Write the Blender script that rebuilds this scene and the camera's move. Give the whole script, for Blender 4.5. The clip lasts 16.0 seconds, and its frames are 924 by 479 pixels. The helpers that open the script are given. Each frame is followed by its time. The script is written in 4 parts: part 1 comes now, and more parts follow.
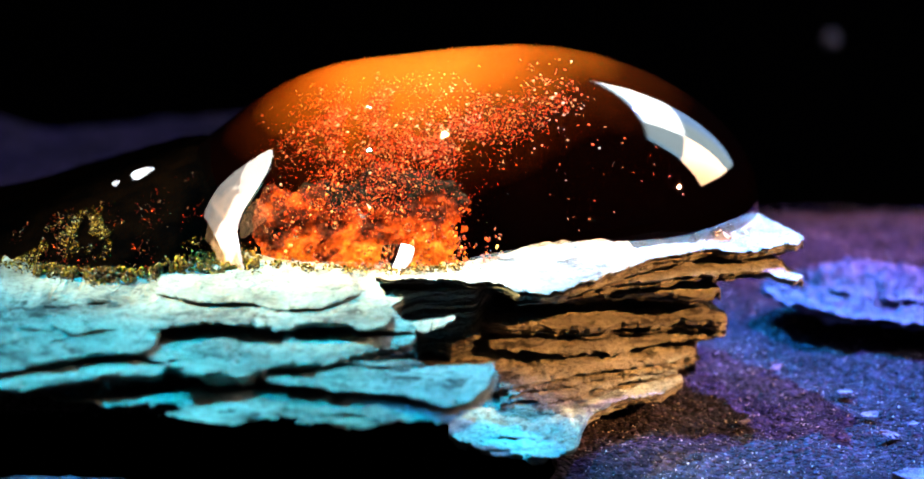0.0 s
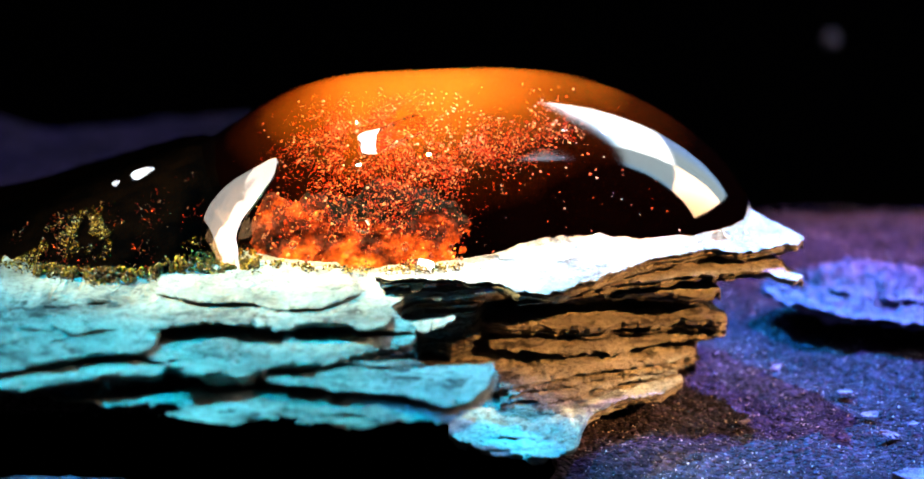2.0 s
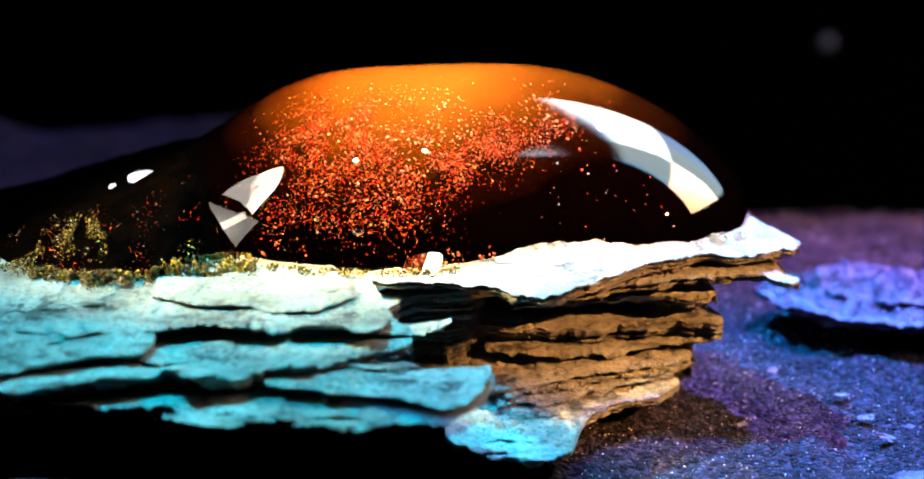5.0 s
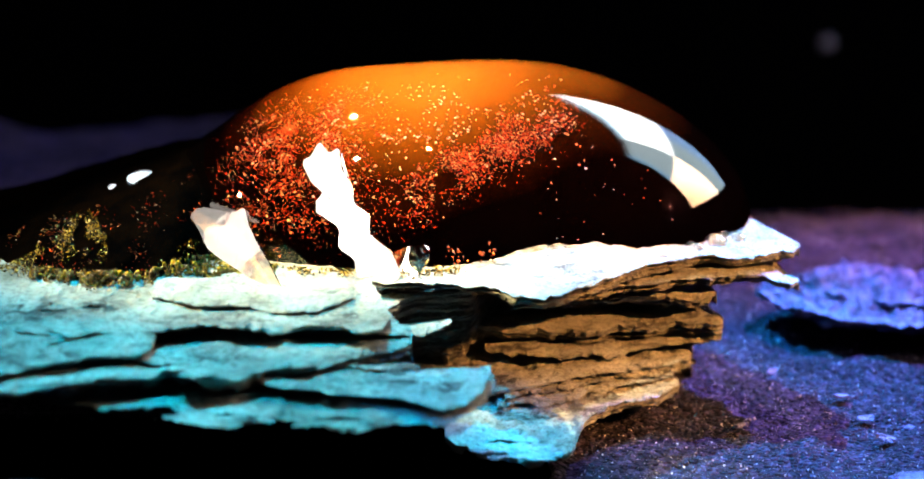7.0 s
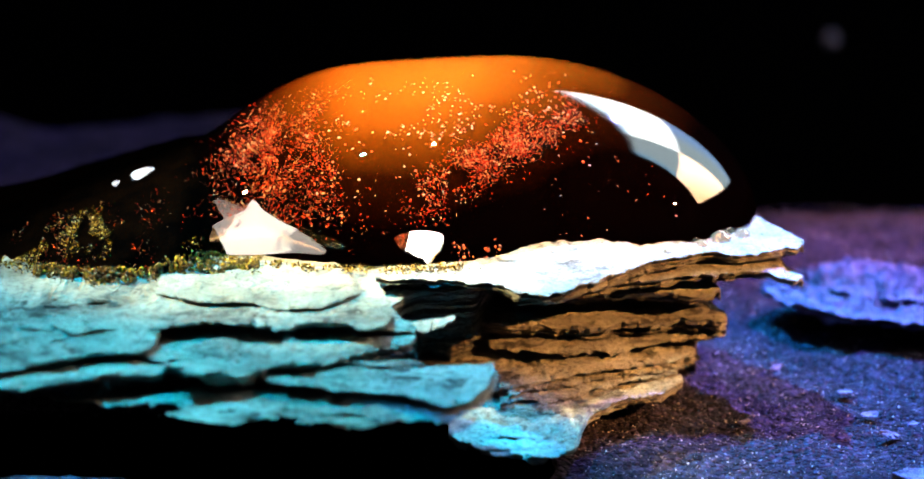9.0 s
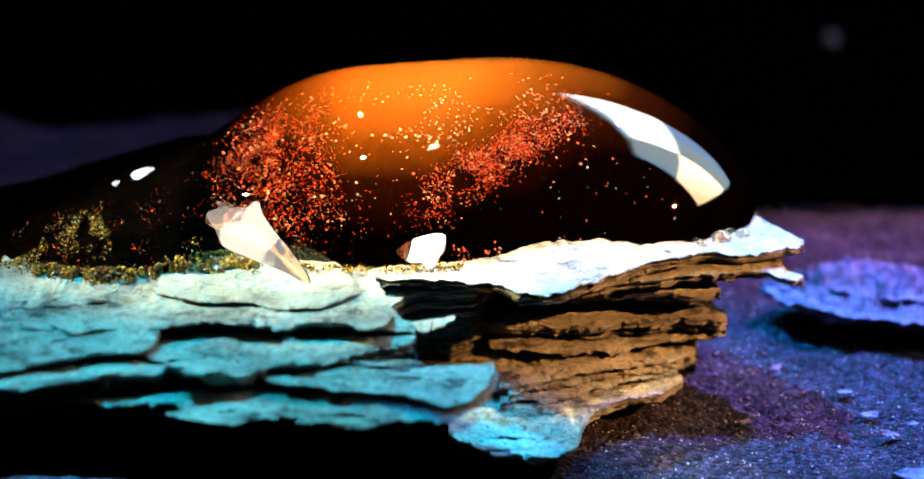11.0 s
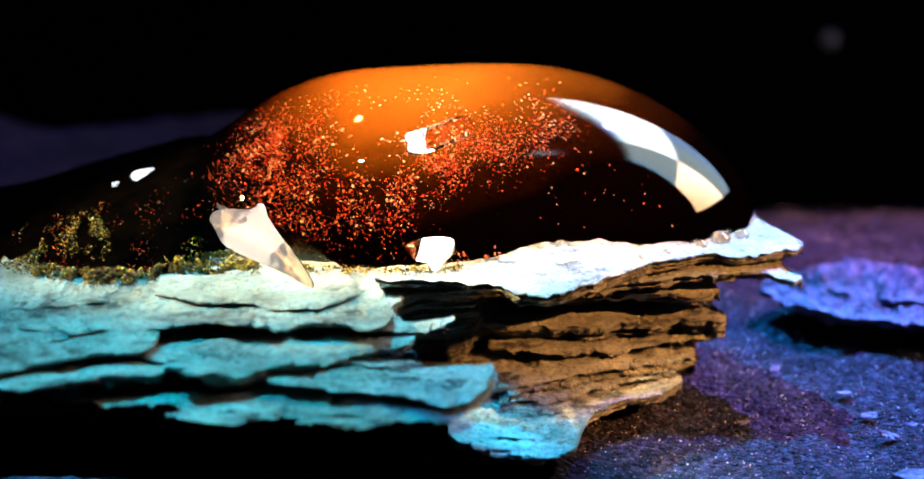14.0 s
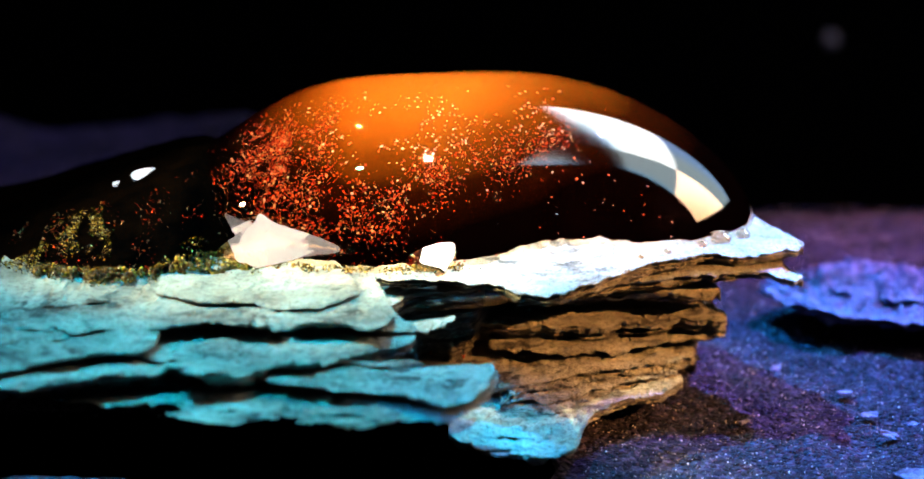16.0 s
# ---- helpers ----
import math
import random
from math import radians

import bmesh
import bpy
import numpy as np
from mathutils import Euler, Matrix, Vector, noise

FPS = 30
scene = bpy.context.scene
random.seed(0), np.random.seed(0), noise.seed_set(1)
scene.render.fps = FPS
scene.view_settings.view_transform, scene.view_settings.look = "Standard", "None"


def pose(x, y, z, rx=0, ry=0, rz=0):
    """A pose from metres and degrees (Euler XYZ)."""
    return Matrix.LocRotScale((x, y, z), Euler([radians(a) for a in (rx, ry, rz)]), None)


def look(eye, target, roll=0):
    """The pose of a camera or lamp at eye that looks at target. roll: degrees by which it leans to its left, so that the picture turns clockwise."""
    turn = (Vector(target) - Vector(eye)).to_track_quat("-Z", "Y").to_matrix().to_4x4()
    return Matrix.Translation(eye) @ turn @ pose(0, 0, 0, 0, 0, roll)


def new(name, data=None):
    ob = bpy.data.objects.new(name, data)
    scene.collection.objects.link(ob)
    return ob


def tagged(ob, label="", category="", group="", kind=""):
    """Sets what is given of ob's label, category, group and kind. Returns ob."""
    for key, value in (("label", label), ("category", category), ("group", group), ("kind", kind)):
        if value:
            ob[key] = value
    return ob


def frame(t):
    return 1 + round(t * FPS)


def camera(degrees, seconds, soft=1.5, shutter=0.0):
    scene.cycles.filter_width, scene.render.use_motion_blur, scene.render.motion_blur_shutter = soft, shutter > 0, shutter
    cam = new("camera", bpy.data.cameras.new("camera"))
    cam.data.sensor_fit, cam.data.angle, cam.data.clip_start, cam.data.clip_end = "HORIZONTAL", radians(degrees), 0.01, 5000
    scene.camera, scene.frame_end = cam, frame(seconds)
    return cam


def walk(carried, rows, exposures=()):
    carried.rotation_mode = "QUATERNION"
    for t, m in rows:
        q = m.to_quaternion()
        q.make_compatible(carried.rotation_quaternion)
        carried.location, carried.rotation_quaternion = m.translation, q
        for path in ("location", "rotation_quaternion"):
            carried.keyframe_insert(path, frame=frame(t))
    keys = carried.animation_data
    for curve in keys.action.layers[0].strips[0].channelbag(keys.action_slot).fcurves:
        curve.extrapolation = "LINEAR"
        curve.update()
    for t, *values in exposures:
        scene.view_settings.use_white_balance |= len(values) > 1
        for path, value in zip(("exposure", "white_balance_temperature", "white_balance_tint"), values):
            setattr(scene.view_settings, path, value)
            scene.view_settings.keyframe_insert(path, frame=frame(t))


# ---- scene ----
# The place is a few centimetres wide: lengths below are in millimetres and MM turns them into metres.
MM = 0.001
FOV = 16.0
EYE = (0.0, -67.67, 26.30)
AIM = (0.0, 0.0, 4.31)


def aimed(dx, dy):
    """The camera's pose, turned by a few hundredths of a degree: dx to its left, dy upwards."""
    m = look([c * MM for c in EYE], [c * MM for c in AIM])
    return m @ pose(0, 0, 0, dy * FOV / 1568, dx * FOV / 1568, 0)


cam = camera(FOV, 16.0, soft=1.75)
cam.data.dof.use_dof = True
cam.data.dof.focus_distance = 0.0712
cam.data.dof.aperture_fstop = 98.0
walk(cam, [(0.0, aimed(0, 0)), (3.5, aimed(0, 0)), (4.0, aimed(-1.5, 1)), (5.2, aimed(-7, 6)), (6.3, aimed(-10, 9)), (6.5, aimed(-8, 6.5)),
           (7.0, aimed(-6.5, 6)), (7.5, aimed(-0.5, 0)), (8.0, aimed(-1.5, 1.5)), (8.5, aimed(-1, 1)), (9.0, aimed(0, 0)),
           (13.5, aimed(0, 0)), (14.0, aimed(-1, 1.2)), (14.5, aimed(0, 0)), (16.0, aimed(0, 0.5))],
     exposures=[(0.0, 0.0), (4.0, 0.0), (7.0, -0.06), (9.0, -0.17), (11.5, -0.31), (14.0, -0.37), (16.0, -0.40)])

# ---- light ----
world = bpy.data.worlds.new("dark_room")
world.use_nodes = True
world.node_tree.nodes["Background"].inputs[0].default_value = (0.02, 0.02, 0.06, 1)
world.node_tree.nodes["Background"].inputs[1].default_value = 0.02
scene.world = world
scene.view_settings.exposure = 0.0
HUB = (0.0, 2.5, 5.0)


def from_way(az, el, dist, to=HUB):
    a, e = radians(az), radians(el)
    return (to[0] + dist * math.sin(a) * math.cos(e), to[1] + dist * math.cos(a) * math.cos(e), to[2] + dist * math.sin(e))


def hot_centre(d, edge):
    """A diffuser that is brightest in its middle and falls to the share edge at its rim."""
    d.use_nodes = True
    n, l = d.node_tree.nodes, d.node_tree.links
    geo, far, span = n.new("ShaderNodeNewGeometry"), n.new("ShaderNodeVectorMath"), n.new("ShaderNodeMapRange")
    far.operation, span.interpolation_type = "DISTANCE", "SMOOTHSTEP"
    far.inputs[1].default_value = (0.5, 0.5, 0)
    l.new(geo.outputs["Parametric"], far.inputs[0])
    for k, v in (("From Min", 0.1), ("From Max", 0.5), ("To Min", 1.0), ("To Max", edge)):
        span.inputs[k].default_value = v
    l.new(far.outputs["Value"], span.inputs["Value"])
    l.new(span.outputs[0], n["Emission"].inputs["Strength"])


def soft_box(name, az, el, dist, w, h, radiance, colour, spread=180, roll=0, to=HUB, off=(0, 0), edge=1.0):
    d = bpy.data.lights.new(name, "AREA")
    d.shape, d.size, d.size_y = "RECTANGLE", w * MM, h * MM
    d.color, d.spread = colour, radians(spread)
    d.energy = radiance * math.pi * w * h * MM * MM
    ob = new(name, d)
    if edge < 1:
        hot_centre(d, edge)
    ob.matrix_world = look([c * MM for c in from_way(az, el, dist, to)], [c * MM for c in to]) @ pose(off[0] * MM, off[1] * MM, 0, 0, 0, roll)
    return ob


def spot(name, az, el, dist, to, cone, radius, power, colour, blend=0.6):
    d = bpy.data.lights.new(name, "SPOT")
    d.spot_size, d.spot_blend, d.shadow_soft_size = radians(cone), blend, radius * MM
    d.color, d.energy = colour, power
    ob = new(name, d)
    ob.matrix_world = look([c * MM for c in from_way(az, el, dist, to)], [c * MM for c in to])
    return ob


BOX_LEFT, BOX_RIGHT = from_way(-98, 17, 68), (35.7, 20.3, 63.6)
soft_box("soft_box_front", -98, 17, 70, 42, 28, 2.15, (0.98, 0.88, 0.79), edge=0.5)
soft_box("strip_light_front", -99, 17, 66, 6.5, 30, 4.6, (1.0, 0.90, 0.72), roll=-25)


def window_lamp():
    """The side lamp: a skewed window of four panes, two bright ones across from each other and two veiled."""
    u0, u1, v0, v1 = -44, 54, -46, 24
    ob = soft_box("window_lamp", 78, 46, 70, u1 - u0, v1 - v0, 1.0, (1, 1, 1), off=((u0 + u1) / 2, (v0 + v1) / 2))
    d = ob.data
    d.use_nodes = True
    n, l = d.node_tree.nodes, d.node_tree.links
    frame_of = look([c * MM for c in from_way(78, 46, 70)], [c * MM for c in HUB])
    place = n.new("ShaderNodeNewGeometry")
    rel = n.new("ShaderNodeVectorMath")
    rel.operation = "SUBTRACT"
    rel.inputs[1].default_value = frame_of.translation
    l.new(place.outputs["Position"], rel.inputs[0])

    def along(col, row, at, width):
        """0 to 1 across the line at, counted along the direction (col, row) in the lamp's plane."""
        size = math.hypot(col, row)
        way = (frame_of.col[0].to_3d() * col + frame_of.col[1].to_3d() * row) / size * 1000
        dot, step = n.new("ShaderNodeVectorMath"), n.new("ShaderNodeMapRange")
        dot.operation, step.interpolation_type = "DOT_PRODUCT", "SMOOTHSTEP"
        dot.inputs[1].default_value = way
        l.new(rel.outputs[0], dot.inputs[0])
        step.inputs["From Min"].default_value, step.inputs["From Max"].default_value = at - width / 2, at + width / 2
        l.new(dot.outputs["Value"], step.inputs["Value"])
        return step.outputs[0]

    def times(a, b):
        m = n.new("ShaderNodeMath")
        m.operation = "MULTIPLY"
        l.new(a, m.inputs[0])
        l.new(b, m.inputs[1])
        return m.outputs[0]

    def edge(p, q, width):
        """1 on the near side of the edge from p to q, seen anticlockwise."""
        nx, ny = -(q[1] - p[1]), q[0] - p[0]
        return along(nx, ny, (p[0] * nx + p[1] * ny) / math.hypot(nx, ny), width)

    def mixed(fac, a, b):
        m = n.new("ShaderNodeMix")
        m.data_type = "RGBA"
        l.new(fac, m.inputs[0])
        for sock, v in ((m.inputs[6], a), (m.inputs[7], b)):
            if isinstance(v, tuple):
                sock.default_value = (*v, 1)
            else:
                l.new(v, sock)
        return m.outputs[2]

    corners = [(51, 19.5), (-15, 20.2), (-41, -28), (25, -43)]
    inside = None
    for k in range(4):
        e = edge(corners[k], corners[(k + 1) % 4], 2.5)
        inside = e if inside is None else times(inside, e)
    left, up = along(-1, 0, -5, 3.0), along(0, 1, 0, 3.0)
    right, down = along(1, 0, 5, 3.0), along(0, -1, 0, 3.0)
    veil = mixed(edge(corners[1], corners[2], 14), (0.3, 1.5, 3.2), mixed(along(1, 0, 24, 18), (1.55, 2.0, 2.15), (1.0, 1.7, 2.9)))
    glow = mixed(along(-1, -0.6, 22, 40), (12.5, 9.4, 6.8), (8.5, 5.0, 2.6))
    tone = mixed(times(left, down), veil, glow)
    tone = mixed(times(right, up), tone, mixed(edge(corners[0], corners[1], 5), (2.0, 6.0, 8.5), (8.0, 8.6, 9.0)))
    dark = mixed(inside, (0.0, 0.0, 0.0), tone)
    l.new(dark, n["Emission"].inputs["Color"])
    n["Emission"].inputs["Strength"].default_value = 1.0


window_lamp()
spot("cyan_spot", -110, 83, 75, (-4.4, -5.0, 2.5), 16.5, 0.8, 1.06, (0.004, 0.62, 0.92), 1.0)
spot("violet_spot", 40, 66, 75, (10.8, 6.2, 0.6), 17.5, 0.35, 2.1, (0.20, 0.16, 1.0), 0.9)
# Navy, rust, white, warm side and narrow blue: unseen spots added for single patches.
spot("navy_fill", -40, 50, 75, (-12.0, 21.5, 0.0), 16, 0.4, 0.19, (0.05, 0.07, 1.0), 1.0)
spot("blue_spot", -30, 62, 75, (5.6, 1.6, 0.0), 13.5, 0.3, 3.0, (0.015, 0.38, 1.0), 1.0)
spot("blue_fill", -172, 46, 75, (0.7, -3.7, 1.0), 4.4, 0.3, 0.5, (0.01, 0.34, 1.0), 1.0)
spot("rust_fill", 60, 40, 75, (12.0, 15.0, 0.0), 13, 0.4, 1.2, (1.0, 0.30, 0.16), 1.0)
spot("white_fill_side", 15, 66, 75, (4.9, 2.9, 3.8), 6, 0.5, 0.60, (0.58, 0.92, 1.0), 0.9)
spot("warm_snoot_above", 120, 82, 60, (0.3, 3.4, 6.6), 12.0, 0.45, 2.3, (1.0, 0.74, 0.42), 1.0)
spot("warm_fill_side", -84, 36, 70, (-4.4, -0.2, 3.9), 7.4, 0.5, 1.45, (1.0, 0.76, 0.32), 0.9)
spot("warm_snoot_front", 128, 30, 70, (5.4, 0.9, 2.2), 7.6, 0.4, 0.75, (1.0, 0.40, 0.11))

# ---- materials ----


def material(name):
    m = bpy.data.materials.new(name)
    m.use_nodes = True
    return m, m.node_tree.nodes, m.node_tree.links, m.node_tree.nodes["Principled BSDF"]


def coords(n, l, stretch=(1, 1, 1)):
    tc, mp = n.new("ShaderNodeTexCoord"), n.new("ShaderNodeMapping")
    mp.inputs["Scale"].default_value = [1000 * s for s in stretch]
    l.new(tc.outputs["Object"], mp.inputs[0])
    return mp.outputs[0]


def noise_tex(n, l, vec, scale, detail=4, rough=0.6):
    t = n.new("ShaderNodeTexNoise")
    t.inputs["Scale"].default_value, t.inputs["Detail"].default_value, t.inputs["Roughness"].default_value = scale, detail, rough
    l.new(vec, t.inputs["Vector"])
    return t.outputs["Fac"]


def ramp(n, l, fac, stops):
    r = n.new("ShaderNodeValToRGB")
    e = r.color_ramp.elements
    while len(e) < len(stops):
        e.new(0.5)
    for i, (p, c) in enumerate(stops):
        e[i].position, e[i].color = p, (*c, 1)
    l.new(fac, r.inputs[0])
    return r.outputs[0]


def blend(n, l, a, b, fac, mode="MIX"):
    x = n.new("ShaderNodeMix")
    x.data_type, x.blend_type = "RGBA", mode
    for sock, v in ((x.inputs[0], fac), (x.inputs[6], a), (x.inputs[7], b)):
        if hasattr(v, "is_output"):
            l.new(v, sock)
        elif isinstance(v, tuple):
            sock.default_value = (*v, 1)
        else:
            sock.default_value = v
    return x.outputs[2]


def bump(n, l, height, dist, bsdf, strength=1.0, under=None):
    b = n.new("ShaderNodeBump")
    b.inputs["Distance"].default_value, b.inputs["Strength"].default_value = dist * MM, strength
    l.new(height, b.inputs["Height"])
    if under is not None:
        l.new(under, b.inputs["Normal"])
    if bsdf is not None:
        l.new(b.outputs[0], bsdf.inputs["Normal"])
    return b.outputs[0]


def shale_material(name="shale", tone=(1.0, 1.0, 1.0)):
    m, n, l, p = material(name)
    v = coords(n, l)
    flat = coords(n, l, (0.3, 0.3, 6.0))
    seam = coords(n, l, (1.0, 1.0, 2.6))
    big = noise_tex(n, l, v, 0.5, 5)
    strat = noise_tex(n, l, flat, 1.6, 6, 0.65)
    grain = noise_tex(n, l, seam, 8, 4, 0.7)
    c1 = ramp(n, l, strat, [(0.35, (0.045, 0.045, 0.043)), (0.46, (0.24, 0.255, 0.24)), (0.58, (0.34, 0.37, 0.345)), (0.8, (0.42, 0.44, 0.41))])
    c2 = ramp(n, l, big, [(0.35, (0.55, 0.50, 0.45)), (0.65, (1.0, 0.97, 0.92))])
    c = blend(n, l, c1, c2, 0.8, "MULTIPLY")
    g = ramp(n, l, grain, [(0.32, (0.34, 0.30, 0.27)), (0.5, (1, 1, 1))])
    c = blend(n, l, c, g, 0.75, "MULTIPLY")
    c = blend(n, l, c, tone, 1.0, "MULTIPLY")
    l.new(c, p.inputs["Base Color"])
    p.inputs["Roughness"].default_value = 0.85
    b = bump(n, l, strat, 0.22, None)
    b = bump(n, l, grain, 0.11, None, under=b)
    bump(n, l, noise_tex(n, l, v, 26, 3, 0.7), 0.02, p, under=b)
    return m


def sand_material():
    m, n, l, p = material("slate_sand")
    v = coords(n, l)
    vo = n.new("ShaderNodeTexVoronoi")
    vo.inputs["Scale"].default_value = 7
    l.new(v, vo.inputs["Vector"])
    hue = ramp(n, l, noise_tex(n, l, v, 0.35, 4), [(0.35, (0.009, 0.0075, 0.014)), (0.6, (0.020, 0.016, 0.028))])
    g = ramp(n, l, vo.outputs["Color"], [(0.1, (0.06, 0.06, 0.06)), (0.55, (0.65, 0.65, 0.65)), (0.95, (3.0, 2.9, 2.9))])
    l.new(blend(n, l, hue, g, 0.9, "MULTIPLY"), p.inputs["Base Color"])
    p.inputs["Roughness"].default_value = 0.75
    p.inputs["Specular IOR Level"].default_value = 0.08
    b = bump(n, l, vo.outputs["Distance"], -0.17, None)
    bump(n, l, noise_tex(n, l, v, 3, 5), 0.2, p, under=b)
    return m


def grain_material():
    m, n, l, p = material("quartz_grain")
    oi = n.new("ShaderNodeNewGeometry")
    c = ramp(n, l, oi.outputs["Random Per Island"], [(0.0, (0.005, 0.005, 0.008)), (0.5, (0.016, 0.014, 0.026)), (0.8, (0.06, 0.055, 0.085)), (1.0, (0.5, 0.46, 0.46))])
    l.new(c, p.inputs["Base Color"])
    p.inputs["Roughness"].default_value = 0.4
    p.inputs["Specular IOR Level"].default_value = 0.3
    return m


def liquid_skin_material():
    m, n, l, p = material("amber_liquid_skin")
    p.inputs["Base Color"].default_value = (0.95, 0.62, 0.34, 1)
    p.inputs["Roughness"].default_value = 0.0
    p.inputs["IOR"].default_value = 2.5
    p.inputs["Transmission Weight"].default_value = 1.0
    return m


def liquid_core_material():
    m, n, l, p = material("amber_painted_glow")
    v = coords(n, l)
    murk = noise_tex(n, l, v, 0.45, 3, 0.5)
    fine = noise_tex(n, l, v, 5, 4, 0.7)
    # The crown's orange glow and the dark below are painted by height.
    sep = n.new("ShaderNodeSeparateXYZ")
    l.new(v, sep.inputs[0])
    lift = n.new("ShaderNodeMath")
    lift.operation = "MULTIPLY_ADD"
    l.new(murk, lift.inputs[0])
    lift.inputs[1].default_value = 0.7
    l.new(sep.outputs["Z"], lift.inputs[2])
    # Darker again towards both ends, as part of the painted falloff.
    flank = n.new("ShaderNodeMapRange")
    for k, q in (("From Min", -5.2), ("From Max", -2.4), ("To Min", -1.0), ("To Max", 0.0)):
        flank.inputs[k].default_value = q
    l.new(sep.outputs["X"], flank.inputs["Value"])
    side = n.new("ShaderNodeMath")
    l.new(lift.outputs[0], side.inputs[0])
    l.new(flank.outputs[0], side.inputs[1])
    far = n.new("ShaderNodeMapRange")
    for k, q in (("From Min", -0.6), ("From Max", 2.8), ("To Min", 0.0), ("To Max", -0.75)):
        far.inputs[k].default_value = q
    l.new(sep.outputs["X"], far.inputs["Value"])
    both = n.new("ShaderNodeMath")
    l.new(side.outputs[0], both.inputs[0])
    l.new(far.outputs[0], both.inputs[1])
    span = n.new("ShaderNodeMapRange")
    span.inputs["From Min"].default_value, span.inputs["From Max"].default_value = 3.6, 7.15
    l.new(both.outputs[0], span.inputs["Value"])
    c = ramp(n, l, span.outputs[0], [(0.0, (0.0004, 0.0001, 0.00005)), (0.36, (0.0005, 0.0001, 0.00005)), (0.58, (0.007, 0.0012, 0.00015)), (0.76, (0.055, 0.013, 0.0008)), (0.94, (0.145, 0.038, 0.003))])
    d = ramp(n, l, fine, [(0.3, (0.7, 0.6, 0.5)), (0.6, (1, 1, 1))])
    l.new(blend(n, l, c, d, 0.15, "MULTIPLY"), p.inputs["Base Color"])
    p.inputs["Roughness"].default_value = 0.7
    p.inputs["Specular IOR Level"].default_value = 0.0
    return m


def flake_material():
    m, n, l, p = material("copper_mica")
    oi = n.new("ShaderNodeNewGeometry")
    c = ramp(n, l, oi.outputs["Random Per Island"], [(0.0, (0.08, 0.003, 0.001)), (0.5, (0.55, 0.026, 0.006)), (0.75, (0.95, 0.15, 0.03)), (0.92, (1.0, 0.65, 0.38))])
    l.new(c, p.inputs["Base Color"])
    p.inputs["Metallic"].default_value = 0.85
    p.inputs["Roughness"].default_value = 0.36
    return m


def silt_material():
    """Cloudy orange silt; its colour goes from bright low down to the liquid's near black higher up."""
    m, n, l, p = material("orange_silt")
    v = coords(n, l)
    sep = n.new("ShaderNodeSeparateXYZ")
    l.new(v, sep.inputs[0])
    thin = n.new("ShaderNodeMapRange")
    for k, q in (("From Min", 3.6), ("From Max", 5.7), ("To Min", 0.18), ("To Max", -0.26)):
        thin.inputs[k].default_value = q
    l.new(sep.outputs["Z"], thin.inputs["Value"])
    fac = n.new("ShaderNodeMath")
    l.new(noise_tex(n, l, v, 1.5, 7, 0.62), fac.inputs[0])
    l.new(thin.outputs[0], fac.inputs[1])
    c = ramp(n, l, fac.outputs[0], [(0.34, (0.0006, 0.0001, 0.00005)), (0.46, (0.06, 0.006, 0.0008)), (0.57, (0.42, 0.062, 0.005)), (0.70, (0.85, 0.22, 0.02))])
    g = ramp(n, l, noise_tex(n, l, v, 9, 4, 0.7), [(0.35, (0.45, 0.35, 0.3)), (0.6, (1, 1, 1))])
    l.new(blend(n, l, c, g, 0.8, "MULTIPLY"), p.inputs["Base Color"])
    p.inputs["Roughness"].default_value = 0.6
    p.inputs["Specular IOR Level"].default_value = 0.1
    bump(n, l, noise_tex(n, l, v, 5, 5), 0.06, p)
    return m


def clot_material():
    m, n, l, p = material("orange_clot")
    oi = n.new("ShaderNodeNewGeometry")
    c = ramp(n, l, oi.outputs["Random Per Island"], [(0.0, (0.10, 0.008, 0.001)), (0.6, (0.5, 0.06, 0.005)), (0.9, (0.85, 0.24, 0.025)), (1.0, (1.0, 0.6, 0.2))])
    g = ramp(n, l, noise_tex(n, l, coords(n, l), 6, 4), [(0.35, (0.35, 0.25, 0.2)), (0.6, (1, 1, 1))])
    l.new(blend(n, l, c, g, 0.9, "MULTIPLY"), p.inputs["Base Color"])
    p.inputs["Roughness"].default_value = 0.5
    return m


def foam_material():
    m, n, l, p = material("gold_froth")
    oi = n.new("ShaderNodeNewGeometry")
    c = ramp(n, l, oi.outputs["Random Per Island"], [(0.0, (0.008, 0.004, 0.0005)), (0.6, (0.06, 0.030, 0.003)), (0.9, (0.34, 0.20, 0.025)), (1.0, (0.9, 0.70, 0.30))])
    l.new(c, p.inputs["Base Color"])
    p.inputs["Roughness"].default_value = 0.08
    p.inputs["Coat Weight"].default_value = 0.6
    return m


def scum_material():
    m, n, l, p = material("wet_brown_film")
    v = coords(n, l)
    tone = ramp(n, l, noise_tex(n, l, v, 3.2, 5, 0.7), [(0.36, (0.008, 0.004, 0.0005)), (0.54, (0.07, 0.038, 0.003)), (0.64, (0.36, 0.20, 0.012)), (0.76, (0.85, 0.60, 0.12))])
    l.new(tone, p.inputs["Base Color"])
    p.inputs["Roughness"].default_value = 0.25
    p.inputs["Specular IOR Level"].default_value = 0.3
    bump(n, l, noise_tex(n, l, v, 14, 4, 0.7), 0.06, p)
    return m


